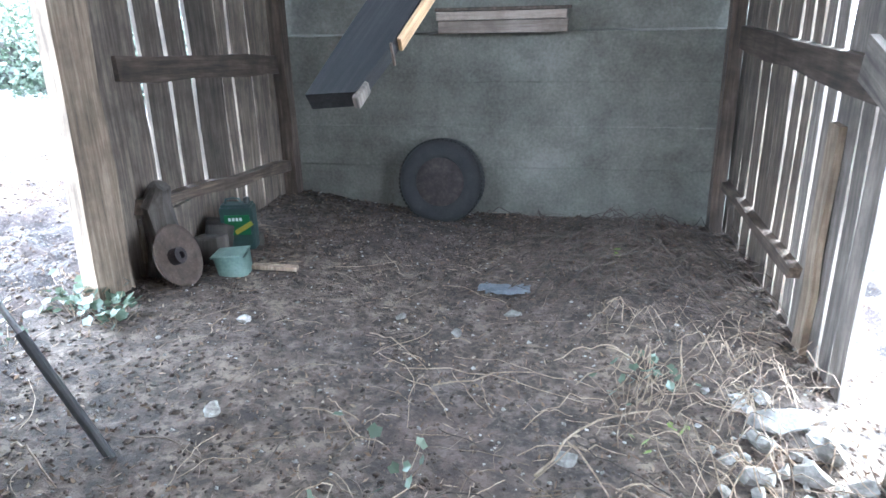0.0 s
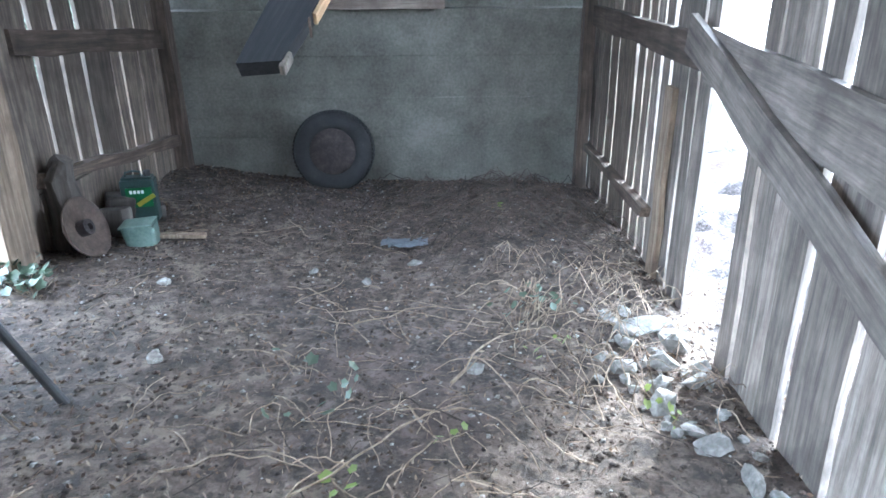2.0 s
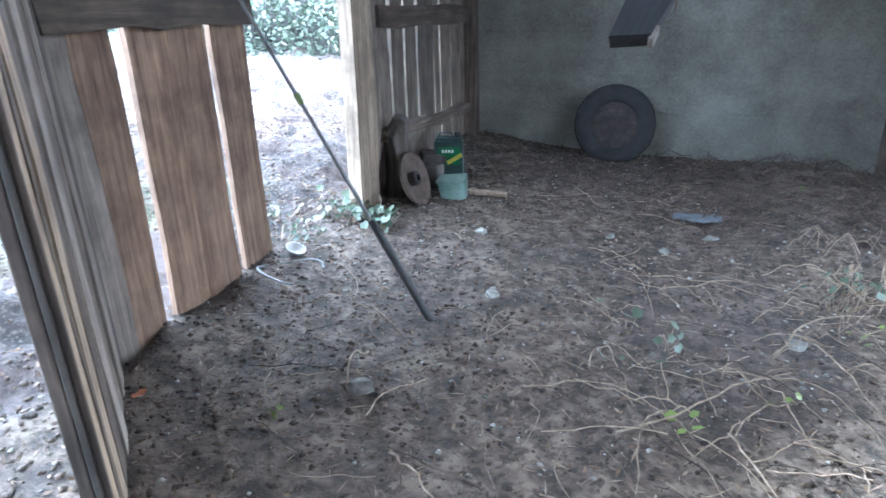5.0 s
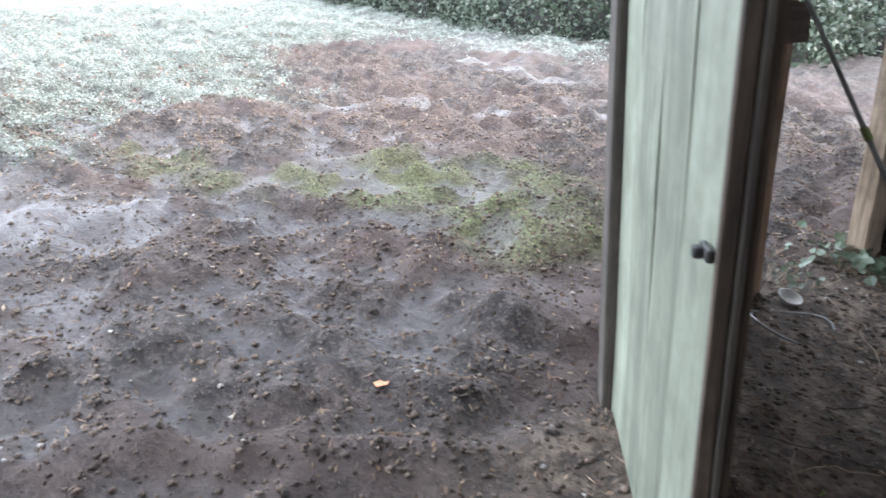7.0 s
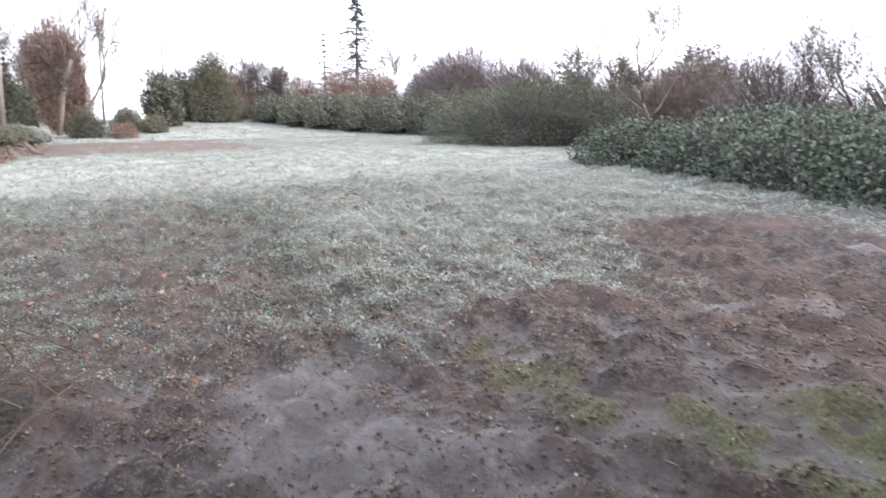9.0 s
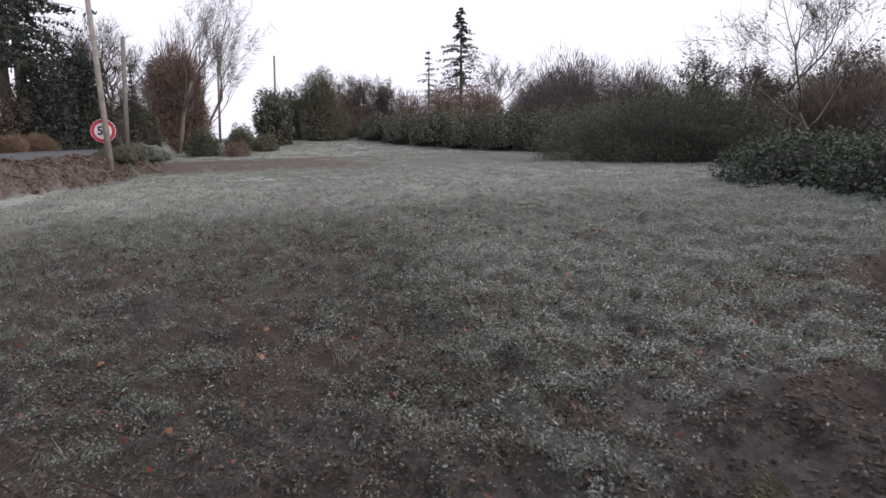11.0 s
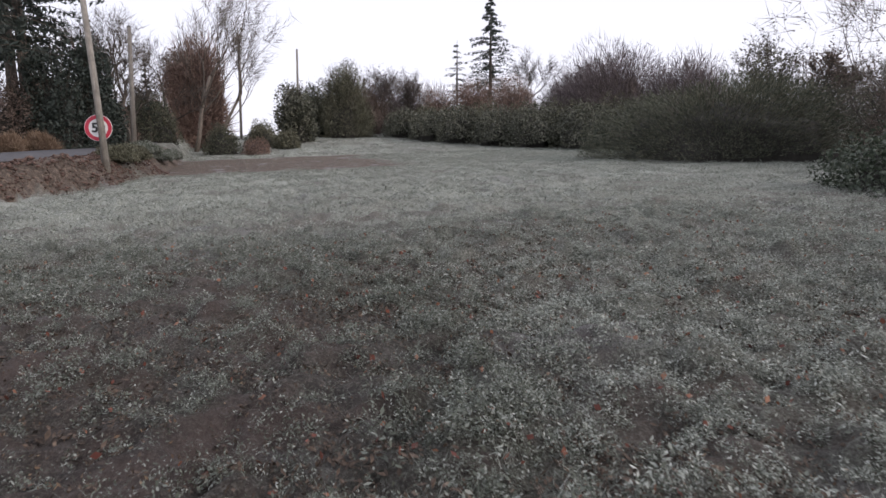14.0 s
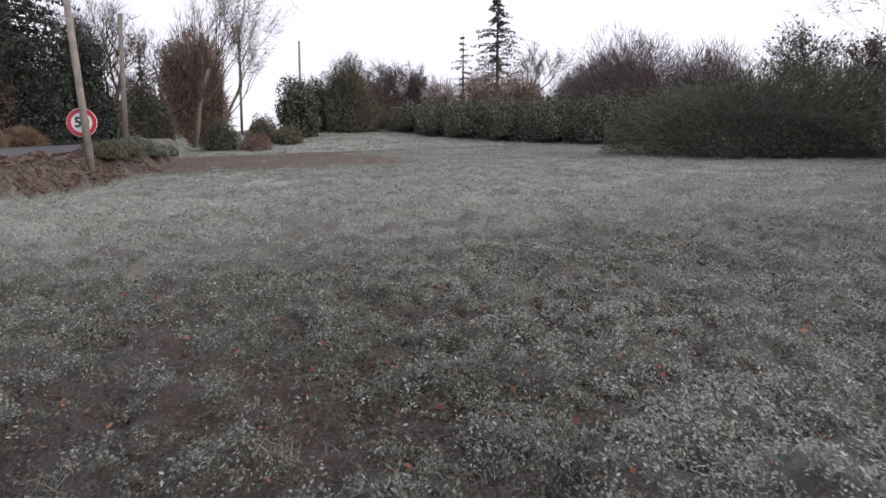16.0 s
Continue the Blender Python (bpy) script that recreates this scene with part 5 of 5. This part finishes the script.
def build_sign_and_poles():
    z = land_z(-29.7, -3.3)
    p = thing("utility_pole", Matrix.Translation((-29.7, -3.27, z - 0.1)), "leaning grey wooden utility pole by the lane", "pole", "poles along the lane")
    solid("shaft", *tube([(0, 0, 0), (-0.02, -0.12, 3.2), (-0.05, -0.28, 7.0)], [0.105, 0.095, 0.08], 12), POLE, p, smooth=True)
    part("insulator", lathe([(0.03, 0), (0.05, 0.03), (0.05, 0.09), (0.02, 0.12)], 12), WHITE, p).matrix_basis = Matrix.Translation((0, -0.27, 6.95))
    # the round limit sign stands just behind the pole
    s = thing("speed_sign", pose(-29.95, -3.44, z + 1.30, 90, 0, 82) @ Matrix.Diagonal((0.87, 0.87, 1, 1)), "round speed limit sign, red ring on white, behind the pole", "road sign")
    part("plate", lathe([(0.46, -0.012), (0.47, 0.0), (0.46, 0.006)], 48), SIGN_WHITE, s)
    bm = lathe([(0.455, 0.0065), (0.455, 0.010), (0.325, 0.010), (0.325, 0.0065)], 48, True)
    part("red_ring", bm, SIGN_RED, s)
    cu = bpy.data.curves.new("digits", "FONT")
    cu.body, cu.size, cu.extrude, cu.align_x, cu.align_y, cu.offset = "50", 0.46, 0.003, "CENTER", "CENTER", 0.012
    digits = new("digits", cu)
    digits.data.materials.append(SIGN_BLACK)
    digits.parent = s
    digits.matrix_basis = pose(0, 0, 0.011)
    solid("post", *tube([(0.0, -1.25, -0.045), (0.0, 0.40, -0.045)], [0.03, 0.03], 8), STEEL, s)
    for x, y, h, lean in ((-38.5, -3.6, 5.3, 0.05), (-68.8, 1.2, 9.2, 0.05), (-68.6, 6.2, 7.9, 0.05)):
        z = land_z(x, y)
        q = thing("utility_pole", Matrix.Translation((x, y, z - 0.1)), "straight grey wooden utility pole", "pole", "poles along the lane")
        solid("shaft", *tube([(0, 0, 0), (lean * h * 0.3, lean * h, h)], [0.12, 0.085], 10), POLE, q, smooth=True)
        part("cap", lathe([(0.09, 0), (0.09, 0.03), (0.03, 0.06)], 10), DARK_STEEL, q).matrix_basis = Matrix.Translation((lean * h * 0.3, lean * h, h - 0.01))
    a, b = Vector((-29.75, -3.78, 10.6)), Vector((-12, -12, 8.6))
    pts = [a.lerp(b, i / 12) - Vector((0, 0, 0.5 * math.sin(math.pi * i / 12))) for i in range(13)]
    w = solid("overhead_cable", *tube(pts, [0.012] * 13, 5), WIRE)
    tagged(w, "black overhead cable running from the leaning pole", "cable")


build_right_hedge()
build_field_bushes()
build_far_trees()
build_roadside()
build_road()
build_sign_and_poles()


# ---- grass, litter and stones ----
def scatter(rng, count, x0, x1, y0, y1, density):
    x, y = rng.uniform(x0, x1, count), rng.uniform(y0, y1, count)
    keep = rng.uniform(0, 1, count) < density(x, y)
    return x[keep], y[keep]


def blades(rng, x, y, size, slim, lean, up=1.0):
    n = len(x)
    p = np.stack([x, y, land(x, y) - 0.004], 1)
    d = rng.normal(size=(n, 3)) * lean
    d[:, 2] = up
    d /= np.linalg.norm(d, axis=1, keepdims=True)
    a = rng.uniform(0, 6.28, n)
    b = np.stack([np.cos(a), np.sin(a), np.zeros(n)], 1)
    s = (size * rng.uniform(0.5, 1.4, n))[:, None]
    return np.stack([p - b * s * slim * 0.5, p + b * s * slim * 0.5, p + d * s], 1)


def clumps(rng, x, y, leaf, radius, height, each, wide=0.21):
    """Low rosettes of small tilted leaves, each a few centimetres across."""
    n = len(x)
    k = np.repeat(np.arange(n), each)
    s = rng.lognormal(0, 0.26, n)[k]
    a, r = rng.uniform(0, 6.28, len(k)), np.sqrt(rng.uniform(0, 1, len(k)))
    px, py = x[k] + np.cos(a) * r * radius * s, y[k] + np.sin(a) * r * radius * s
    pz = land(x, y)[k] + 0.004 + height * s * (1 - r * r) * rng.uniform(0.4, 1.1, len(k))
    d = np.stack([np.cos(a), np.sin(a), rng.uniform(-0.4, 0.7, len(k))], 1) + rng.normal(scale=0.45, size=(len(k), 3))
    d /= np.linalg.norm(d, axis=1, keepdims=True)
    b = np.cross(d, np.array((0, 0, 1.0)) + rng.normal(scale=0.35, size=(len(k), 3)))
    b /= np.linalg.norm(b, axis=1, keepdims=True) + 1e-6
    p = np.stack([px, py, pz], 1)
    w = (leaf * s * rng.uniform(0.55, 1.25, len(k)))[:, None]
    return np.stack([p - d * w * 0.5, p + b * w * wide, p + d * w * 0.5, p - b * w * wide], 1)


def tufty(x, y):
    """Where the hummocks and leafy patches stand."""
    hump = step(0.40, 0.56, fbm(x - 7, y, 3.4, 3))
    patch = step(0.36, 0.56, fbm(x + 3, y + 8, 0.9, 3))
    return np.clip(0.10 + hump * (0.4 + 0.6 * patch) + 0.08 * patch, 0, 1)


def rosettes(x, y):
    """Hand-sized cushions with bare gaps between them."""
    return 0.06 + 0.94 * step(0.44, 0.58, fbm(x + 31, y * 1.3, 7.0, 2))


def build_grass():
    rng = np.random.default_rng(5)
    x, y = scatter(rng, 150000, -16.5, -5.5, -2.6, 7.5, lambda x, y: turf_at(x, y) * rosettes(x, y) * np.maximum(np.minimum(1.7 * tufty(x, y), 1), 0.95 * step(0.7, 2.2, y + 0.06 * (x + 9))))
    # Paler leaves follow the frost mask and its painted distance brightening.
    heavy = rng.uniform(0, 1, len(x)) < frost_lift_at(x, y)
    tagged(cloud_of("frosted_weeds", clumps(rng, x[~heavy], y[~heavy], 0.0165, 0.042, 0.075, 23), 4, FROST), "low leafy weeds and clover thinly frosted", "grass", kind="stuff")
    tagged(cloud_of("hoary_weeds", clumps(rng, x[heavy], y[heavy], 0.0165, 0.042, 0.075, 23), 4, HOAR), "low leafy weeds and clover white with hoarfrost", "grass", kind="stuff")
    x, y = scatter(rng, 42000, -15.5, -5, -2.6, 5.5, lambda x, y: turf_at(x, y) * (1 - tufty(x, y)))
    tagged(cloud_of("earth_crumbs", clumps(rng, x, y, 0.03, 0.05, 0.03, 7), 4, CLOD), "dark brown crumbs of bare earth between the weeds", "earth", kind="stuff")
    # All far clumps take the pale leaf colour, brightening the field's distance.
    x, y = scatter(rng, 130000, -46, -15, -4, 22, lambda x, y: turf_at(x, y) * (0.4 + 0.6 * tufty(x, y)) * ((x < -16.5) | (y > 7.5)))
    tagged(cloud_of("frosted_weeds", clumps(rng, x, y, 0.046, 0.11, 0.06, 12)[:, :3], 3, HOAR), "low frosted weeds further up the field", "grass", kind="stuff")
    cx, cy = scatter(rng, 3200, -16, -6, -3, 8, lambda x, y: turf_at(x, y))
    p = np.stack([cx, cy, land(cx, cy) + 0.03], 1)
    tagged(cloud_of("fallen_leaves", leaves(p, 0.036, rng, 0.7, 0.5), 4, FALLEN), "scattered red and brown fallen leaves", "leaves", kind="stuff")
    x, y = scatter(rng, 16000, -15, -4, 7.5, 11, lambda x, y: turf_at(x, y))
    tagged(cloud_of("frosted_weeds", clumps(rng, x, y, 0.04, 0.09, 0.05, 10)[:, :3], 3, HOAR), "frosted weeds at the foot of the brambles", "grass", kind="stuff")
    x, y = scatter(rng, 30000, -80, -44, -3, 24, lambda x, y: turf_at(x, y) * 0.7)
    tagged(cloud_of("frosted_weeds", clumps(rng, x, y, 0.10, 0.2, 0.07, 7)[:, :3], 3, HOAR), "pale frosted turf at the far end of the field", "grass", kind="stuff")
    x, y = scatter(rng, 400000, -16, -4, -2.6, 7.5, lambda x, y: turf_at(x, y) * tufty(x + 20, y) * 0.8)
    tagged(cloud_of("frosted_grass", blades(rng, x, y, 0.05, 0.05, 1.0, 0.65), 3, FROST), "short grass blades whitened with frost", "grass", kind="stuff")
    x, y = scatter(rng, 150000, -8, -1.6, -2, 6, lambda x, y: moss_at(x, y) * np.clip(fbm(x, y, 5, 3) * 3 - 0.9, 0.05, 1))
    tagged(cloud_of("green_grass", blades(rng, x, y, 0.030, 0.14, 0.9, 0.6), 3, GREEN_GRASS), "mossy unfrosted grass on the trodden mud", "grass", kind="stuff")
    x, y = scatter(rng, 40000, 3.4, 9, -2, 9, lambda x, y: turf_at(x, y))
    tagged(cloud_of("rough_grass", blades(rng, x, y, 0.09, 0.1, 0.6, 0.9), 3, GREEN_GRASS), "rough grass outside the gappy wall", "grass", kind="stuff")
    # single tufts that stand out
    cx, cy = scatter(rng, 520, -16, -6, -3, 8, lambda x, y: turf_at(x, y))
    px = np.repeat(cx, 90) + rng.normal(scale=0.05, size=90 * len(cx))
    py = np.repeat(cy, 90) + rng.normal(scale=0.05, size=90 * len(cy))
    tagged(cloud_of("grass_tufts", blades(rng, px, py, 0.085, 0.04, 0.95, 0.7), 3, HOAR), "scattered taller frosted tufts", "grass", kind="stuff")


def build_litter():
    rng = np.random.default_rng(8)
    x, y = scatter(rng, 120000, -12, 2.4, -2.5, 6, lambda x, y: (1 - 0.75 * turf_at(x, y)) * (1 - 0.2 * in_shed(x, y)) * (0.25 + 0.75 * (x > -9)) * (1 - 0.9 * wet_at(x, y)) * np.clip(fbm(x, y, 1.2) * 2 - 0.55, 0.05, 1))
    p = np.stack([x, y, land(x, y) + 0.006], 1)
    tagged(cloud_of("leaf_litter", leaves(p, 0.020, rng, 0.4, 0.7), 4, LITTER), "dead brown leaves and stalk scraps trodden into the earth", "litter", kind="stuff")
    x, y = scatter(rng, 26000, -9, 2.2, -2.0, 5.4, lambda x, y: (0.2 + 0.6 * in_shed(x, y)) * (1 - wet_at(x, y)) * np.clip(fbm(x, y, 1.7) * 3 - 0.9, 0.08, 1))
    p = np.stack([x, y, land(x, y) + 0.008], 1)
    flat = rng.normal(size=(len(x), 3)) * (1, 1, 0.12)
    tagged(cloud_of("straw_scraps", leaves(p, 0.045, rng, 0.09, 0.7, aim=flat * 2, loose=0.1), 4, STRAW), "short scraps of straw and stalk on the earth", "litter", kind="stuff")
    x, y = scatter(rng, 40000, -7, 2.2, -1.5, 5.4, lambda x, y: 0.25 + 0.75 * in_shed(x, y))
    clod_field(rng, x, y, 0.0075, CLOD, "earth_clods", "crumbled earth clods on the ground")
    x, y = scatter(rng, 80000, -9, -1.7, -2.0, 6.5, lambda x, y: (1 - turf_at(x, y)) * (1 - in_shed(x, y)) * (1 - 0.6 * wet_at(x, y)) * np.clip(fbm(x, y, 2.0) * 3 - 0.8, 0.1, 1))
    clod_field(rng, x, y, 0.007, CLOD, "mud_lumps", "trodden lumps of dark mud")
    x, y = scatter(rng, 26000, -36, -19, -9, -1, lambda x, y: dug_at(x, y) * step(-0.3, 0.2, behind_bank(x, y)))
    clod_field(rng, x, y, 0.032, RAW, "bank_clods", "crumbling brown lumps of earth on the cut bank")
    x, y = scatter(rng, 5200, -7, 2.2, -1.5, 5.4, lambda x, y: 0.3 + 0.7 * in_shed(x, y))
    clod_field(rng, x, y, 0.006, GRIT, "pale_grit", "small pale stones strewn over the earth")


OCTA = np.array([(1, 0, 0), (0, 1, 0), (-1, 0, 0), (0, -1, 0), (0, 0, 0.8), (0, 0, -0.8)], float)
OCTA_FACES = np.array([(0, 1, 4), (1, 2, 4), (2, 3, 4), (3, 0, 4), (1, 0, 5), (2, 1, 5), (3, 2, 5), (0, 3, 5)])


def clod_field(rng, x, y, size, material, name, label):
    n = len(x)
    s = np.minimum(size * rng.lognormal(0, 0.5, n), 2.2 * size)
    v = OCTA[None] * (1 + 0.5 * rng.uniform(-1, 1, (n, 6, 1))) * s[:, None, None]
    a = rng.uniform(0, 6.28, n)
    c, k = np.cos(a)[:, None], np.sin(a)[:, None]
    v = np.stack([v[:, :, 0] * c - v[:, :, 1] * k, v[:, :, 0] * k + v[:, :, 1] * c, v[:, :, 2] * 0.8], -1)
    v += np.stack([x, y, land(x, y) + s * 0.25], 1)[:, None, :]
    f = (OCTA_FACES[None] + 6 * np.arange(n)[:, None, None]).reshape(-1, 3)
    me = bpy.data.meshes.new(name)
    me.vertices.add(6 * n)
    me.vertices.foreach_set("co", v.astype(np.float32).ravel())
    me.loops.add(f.size)
    me.loops.foreach_set("vertex_index", f.astype(np.int32).ravel())
    me.polygons.add(len(f))
    me.polygons.foreach_set("loop_start", np.arange(len(f), dtype=np.int32) * 3)
    me.materials.append(material)
    me.update(calc_edges=True)
    tagged(new(name, me), label, "stones", kind="stuff")


def stem_points(rng, u, v, length, heading, lift):
    """A dead stem lying on the earth in loose curves, given in the shed's measures."""
    pts, h, n = [], heading, 9
    for i in range(n):
        p = SHED @ Vector((u, -v, 0))
        pts.append((p.x, p.y, land_z(p.x, p.y) + 0.006 + lift * math.sin(math.pi * i / (n - 1)) * rng.uniform(0.6, 1.2)))
        u, v = u + math.cos(h) * length / n, v + math.sin(h) * length / n
        h += rng.uniform(-0.35, 0.35)
    return pts


def build_stems():
    rng = random.Random(40)
    pale, dark = [], []
    for _ in range(150):
        pts = stem_points(rng, rng.gauss(2.88, 0.25), rng.uniform(1.9, 3.2), rng.uniform(0.15, 0.5), rng.uniform(0, 6.28), rng.uniform(0.01, 0.16))
        pale.append(tube(pts, [rng.uniform(0.0012, 0.0028)] * 9, 4))
    for _ in range(380):
        pts = stem_points(rng, rng.gauss(2.6, 0.38), rng.uniform(0.3, 1.75), rng.uniform(0.2, 0.7), rng.uniform(0, 6.28), rng.uniform(0.01, 0.13))
        dark.append(tube(pts, [rng.uniform(0.0015, 0.0035)] * 9, 4))
    for _ in range(90):
        pts = stem_points(rng, rng.gauss(2.0, 0.35), rng.gauss(3.4, 0.4), rng.uniform(0.15, 0.5), rng.uniform(0, 6.28), rng.uniform(0.01, 0.06))
        (pale if rng.random() < 0.7 else dark).append(tube(pts, [rng.uniform(0.001, 0.0028)] * 9, 4))
    for _ in range(150):
        pts = stem_points(rng, rng.uniform(0.4, 3.1), rng.uniform(1.0, 4.6), rng.uniform(0.08, 0.5), rng.uniform(0, 6.28), rng.uniform(0, 0.03))
        (pale if rng.random() < 0.6 else dark).append(tube(pts, [rng.uniform(0.0012, 0.003)] * 9, 4))
    tagged(solid("dead_stems", *joined(pale), STEM), "tangle of pale dead weed stems by the wall", "dead stems", kind="stuff")
    tagged(solid("dark_dead_stems", *joined(dark), DARK_STEM), "heap of dark dead roots and stems in the corner", "dead stems", kind="stuff")
    for u, v, length, h, r in ((1.65, 3.85, 1.0, -0.6, 0.0045), (1.75, 2.6, 0.75, -0.25, 0.0035), (1.6, 2.5, 0.9, -0.15, 0.003), (2.0, 3.3, 0.7, 0.1, 0.0035), (1.85, 3.6, 0.6, 2.0, 0.0035), (1.3, 3.7, 0.5, 0.2, 0.004), (2.2, 3.1, 0.8, -0.9, 0.005), (2.0, 3.7, 0.5, 1.2, 0.004), (1.35, 2.2, 0.5, 0.5, 0.004), (2.3, 2.9, 0.7, 1.0, 0.004), (0.5, 3.4, 0.35, 0.3, 0.005), (0.7, 3.7, 0.3, 1.4, 0.006), (1.0, 4.2, 0.4, 0.6, 0.004)):
        pts = stem_points(rng, u, v, length, h, 0.05)
        t = solid("dry_vine", *tube(pts, [r * (1 - 0.06 * i) for i in range(9)], 6), STEM, smooth=True)
        tagged(t, "long pale dry vine lying over the earth", "vine", "dry vines on the shed floor")


def ivy_leaf(size):
    """A five-lobed leaf blade, creased at its midrib."""
    outline = [(0, 0), (0.36, -0.12), (0.47, 0.22), (0.56, 0.52), (0.30, 0.70), (0, 1.0), (-0.30, 0.70), (-0.56, 0.52), (-0.47, 0.22), (-0.36, -0.12)]
    verts = [(x * size, y * size, 0.12 * size * abs(x) + 0.05 * size * y) for x, y in outline] + [(0, 0.5 * size, -0.02 * size)]
    return verts, [(i, (i + 1) % 10, 10) for i in range(10)]


def build_plants():
    rng = random.Random(51)

    def seedling(u, v, count, size, height, material, label, spread=0.08):
        p = thing("seedling", in_shed_at(u, v, -0.005), label, "plant", "seedlings on the shed floor")
        for _ in range(count):
            x, y, h = rng.gauss(0, spread), rng.gauss(0, spread), rng.uniform(0.3, 1) * height
            s, f = ivy_leaf(size * rng.uniform(0.6, 1.2))
            m = Matrix.Translation((x, y, h)) @ Euler((rng.uniform(-0.9, 0.9), rng.uniform(-0.9, 0.9), rng.uniform(0, 6.28))).to_matrix().to_4x4()
            leaf = solid("leaf", s, f, material, p, m=m)
            solid("stalk", *tube([(x * 0.4, y * 0.4, 0), (x * 0.8, y * 0.8, h * 0.6), (x, y, h)], [0.002, 0.0016, 0.0012], 4), STEM, p)

    ivy = "small ivy seedling with grey-green lobed leaves"
    seedling(1.62, 3.10, 3, 0.042, 0.12, IVY, ivy, 0.05)
    seedling(1.78, 3.20, 5, 0.042, 0.10, IVY, ivy, 0.06)
    seedling(1.66, 3.38, 4, 0.04, 0.05, IVY, ivy, 0.06)
    seedling(2.52, 2.55, 16, 0.035, 0.16, IVY, "clump of small pale green weeds among dead stems", 0.09)
    seedling(2.62, 2.35, 12, 0.035, 0.16, IVY, "clump of small pale green weeds among dead stems", 0.09)
    for u, v in ((2.55, 2.85), (2.72, 2.75), (1.86, 3.72), (2.95, 3.15), (3.0, 3.3), (2.5, 1.25), (0.6, 4.2), (2.2, 3.45)):
        seedling(u, v, 4, 0.035, 0.05, YOUNG, "small bright yellow-green seedling", 0.035)
    for i in range(4):
        seedling(-0.05 + 0.1 * i, 2.45 + 0.09 * (i % 2), 22, 0.05, 0.10, IVY, "low green weeds at the foot of the corner post", 0.07)
    for u, v in ((0.02, 2.9), (-0.12, 3.0), (-0.25, 2.75)):
        seedling(u, v, 16, 0.03, 0.08, IVY, "low green weeds beside the propped rod", 0.08)
    for x, y in ((-2.62, 0.95), (-2.0, 1.1), (-2.8, 0.75)):
        p = thing("fallen_leaf", pose(x, y, land_z(x, y) + 0.012, 8, 6, 60 * x), "single orange-brown fallen leaf", "leaf", "fallen leaves")
        solid("blade", *ivy_leaf(0.05), ORANGE_LEAF, p)


def build_twig_heap():
    """A heap of cut brushwood at the edge of the trodden ground."""
    rng = random.Random(77)
    x, y = -6.45, -1.0
    h = thing("brushwood_heap", Matrix.Translation((x, y, land_z(x, y))), "dark heap of cut brushwood and brambles on the grass", "brushwood")
    for k in range(280):
        a, r = rng.uniform(0, 6.28), abs(rng.gauss(0, 0.3))
        p = Vector((math.cos(a) * r, math.sin(a) * r, rng.uniform(0, 0.42) * max(0.1, 1 - r)))
        d = Vector((rng.gauss(0, 1), rng.gauss(0, 1), rng.gauss(0.12, 0.3))).normalized() * rng.uniform(0.15, 0.5)
        bend = Vector((rng.gauss(0, 0.05), rng.gauss(0, 0.05), rng.gauss(0.03, 0.04)))
        solid("stick", *tube([p - d * 0.5, p + bend, p + d * 0.5], [rng.uniform(0.002, 0.006), 0.003, 0.001], 5), rng.choice((BARK, DARK_STEM, DARK_STEM)), h)
    part("root_mass", core_mesh(rng, 0.34, 0.30, 0.22, 0.8), SHADE_CORE, h, "dark tangled root mass")


build_twig_heap()
build_grass()
build_litter()
build_stems()
build_plants()
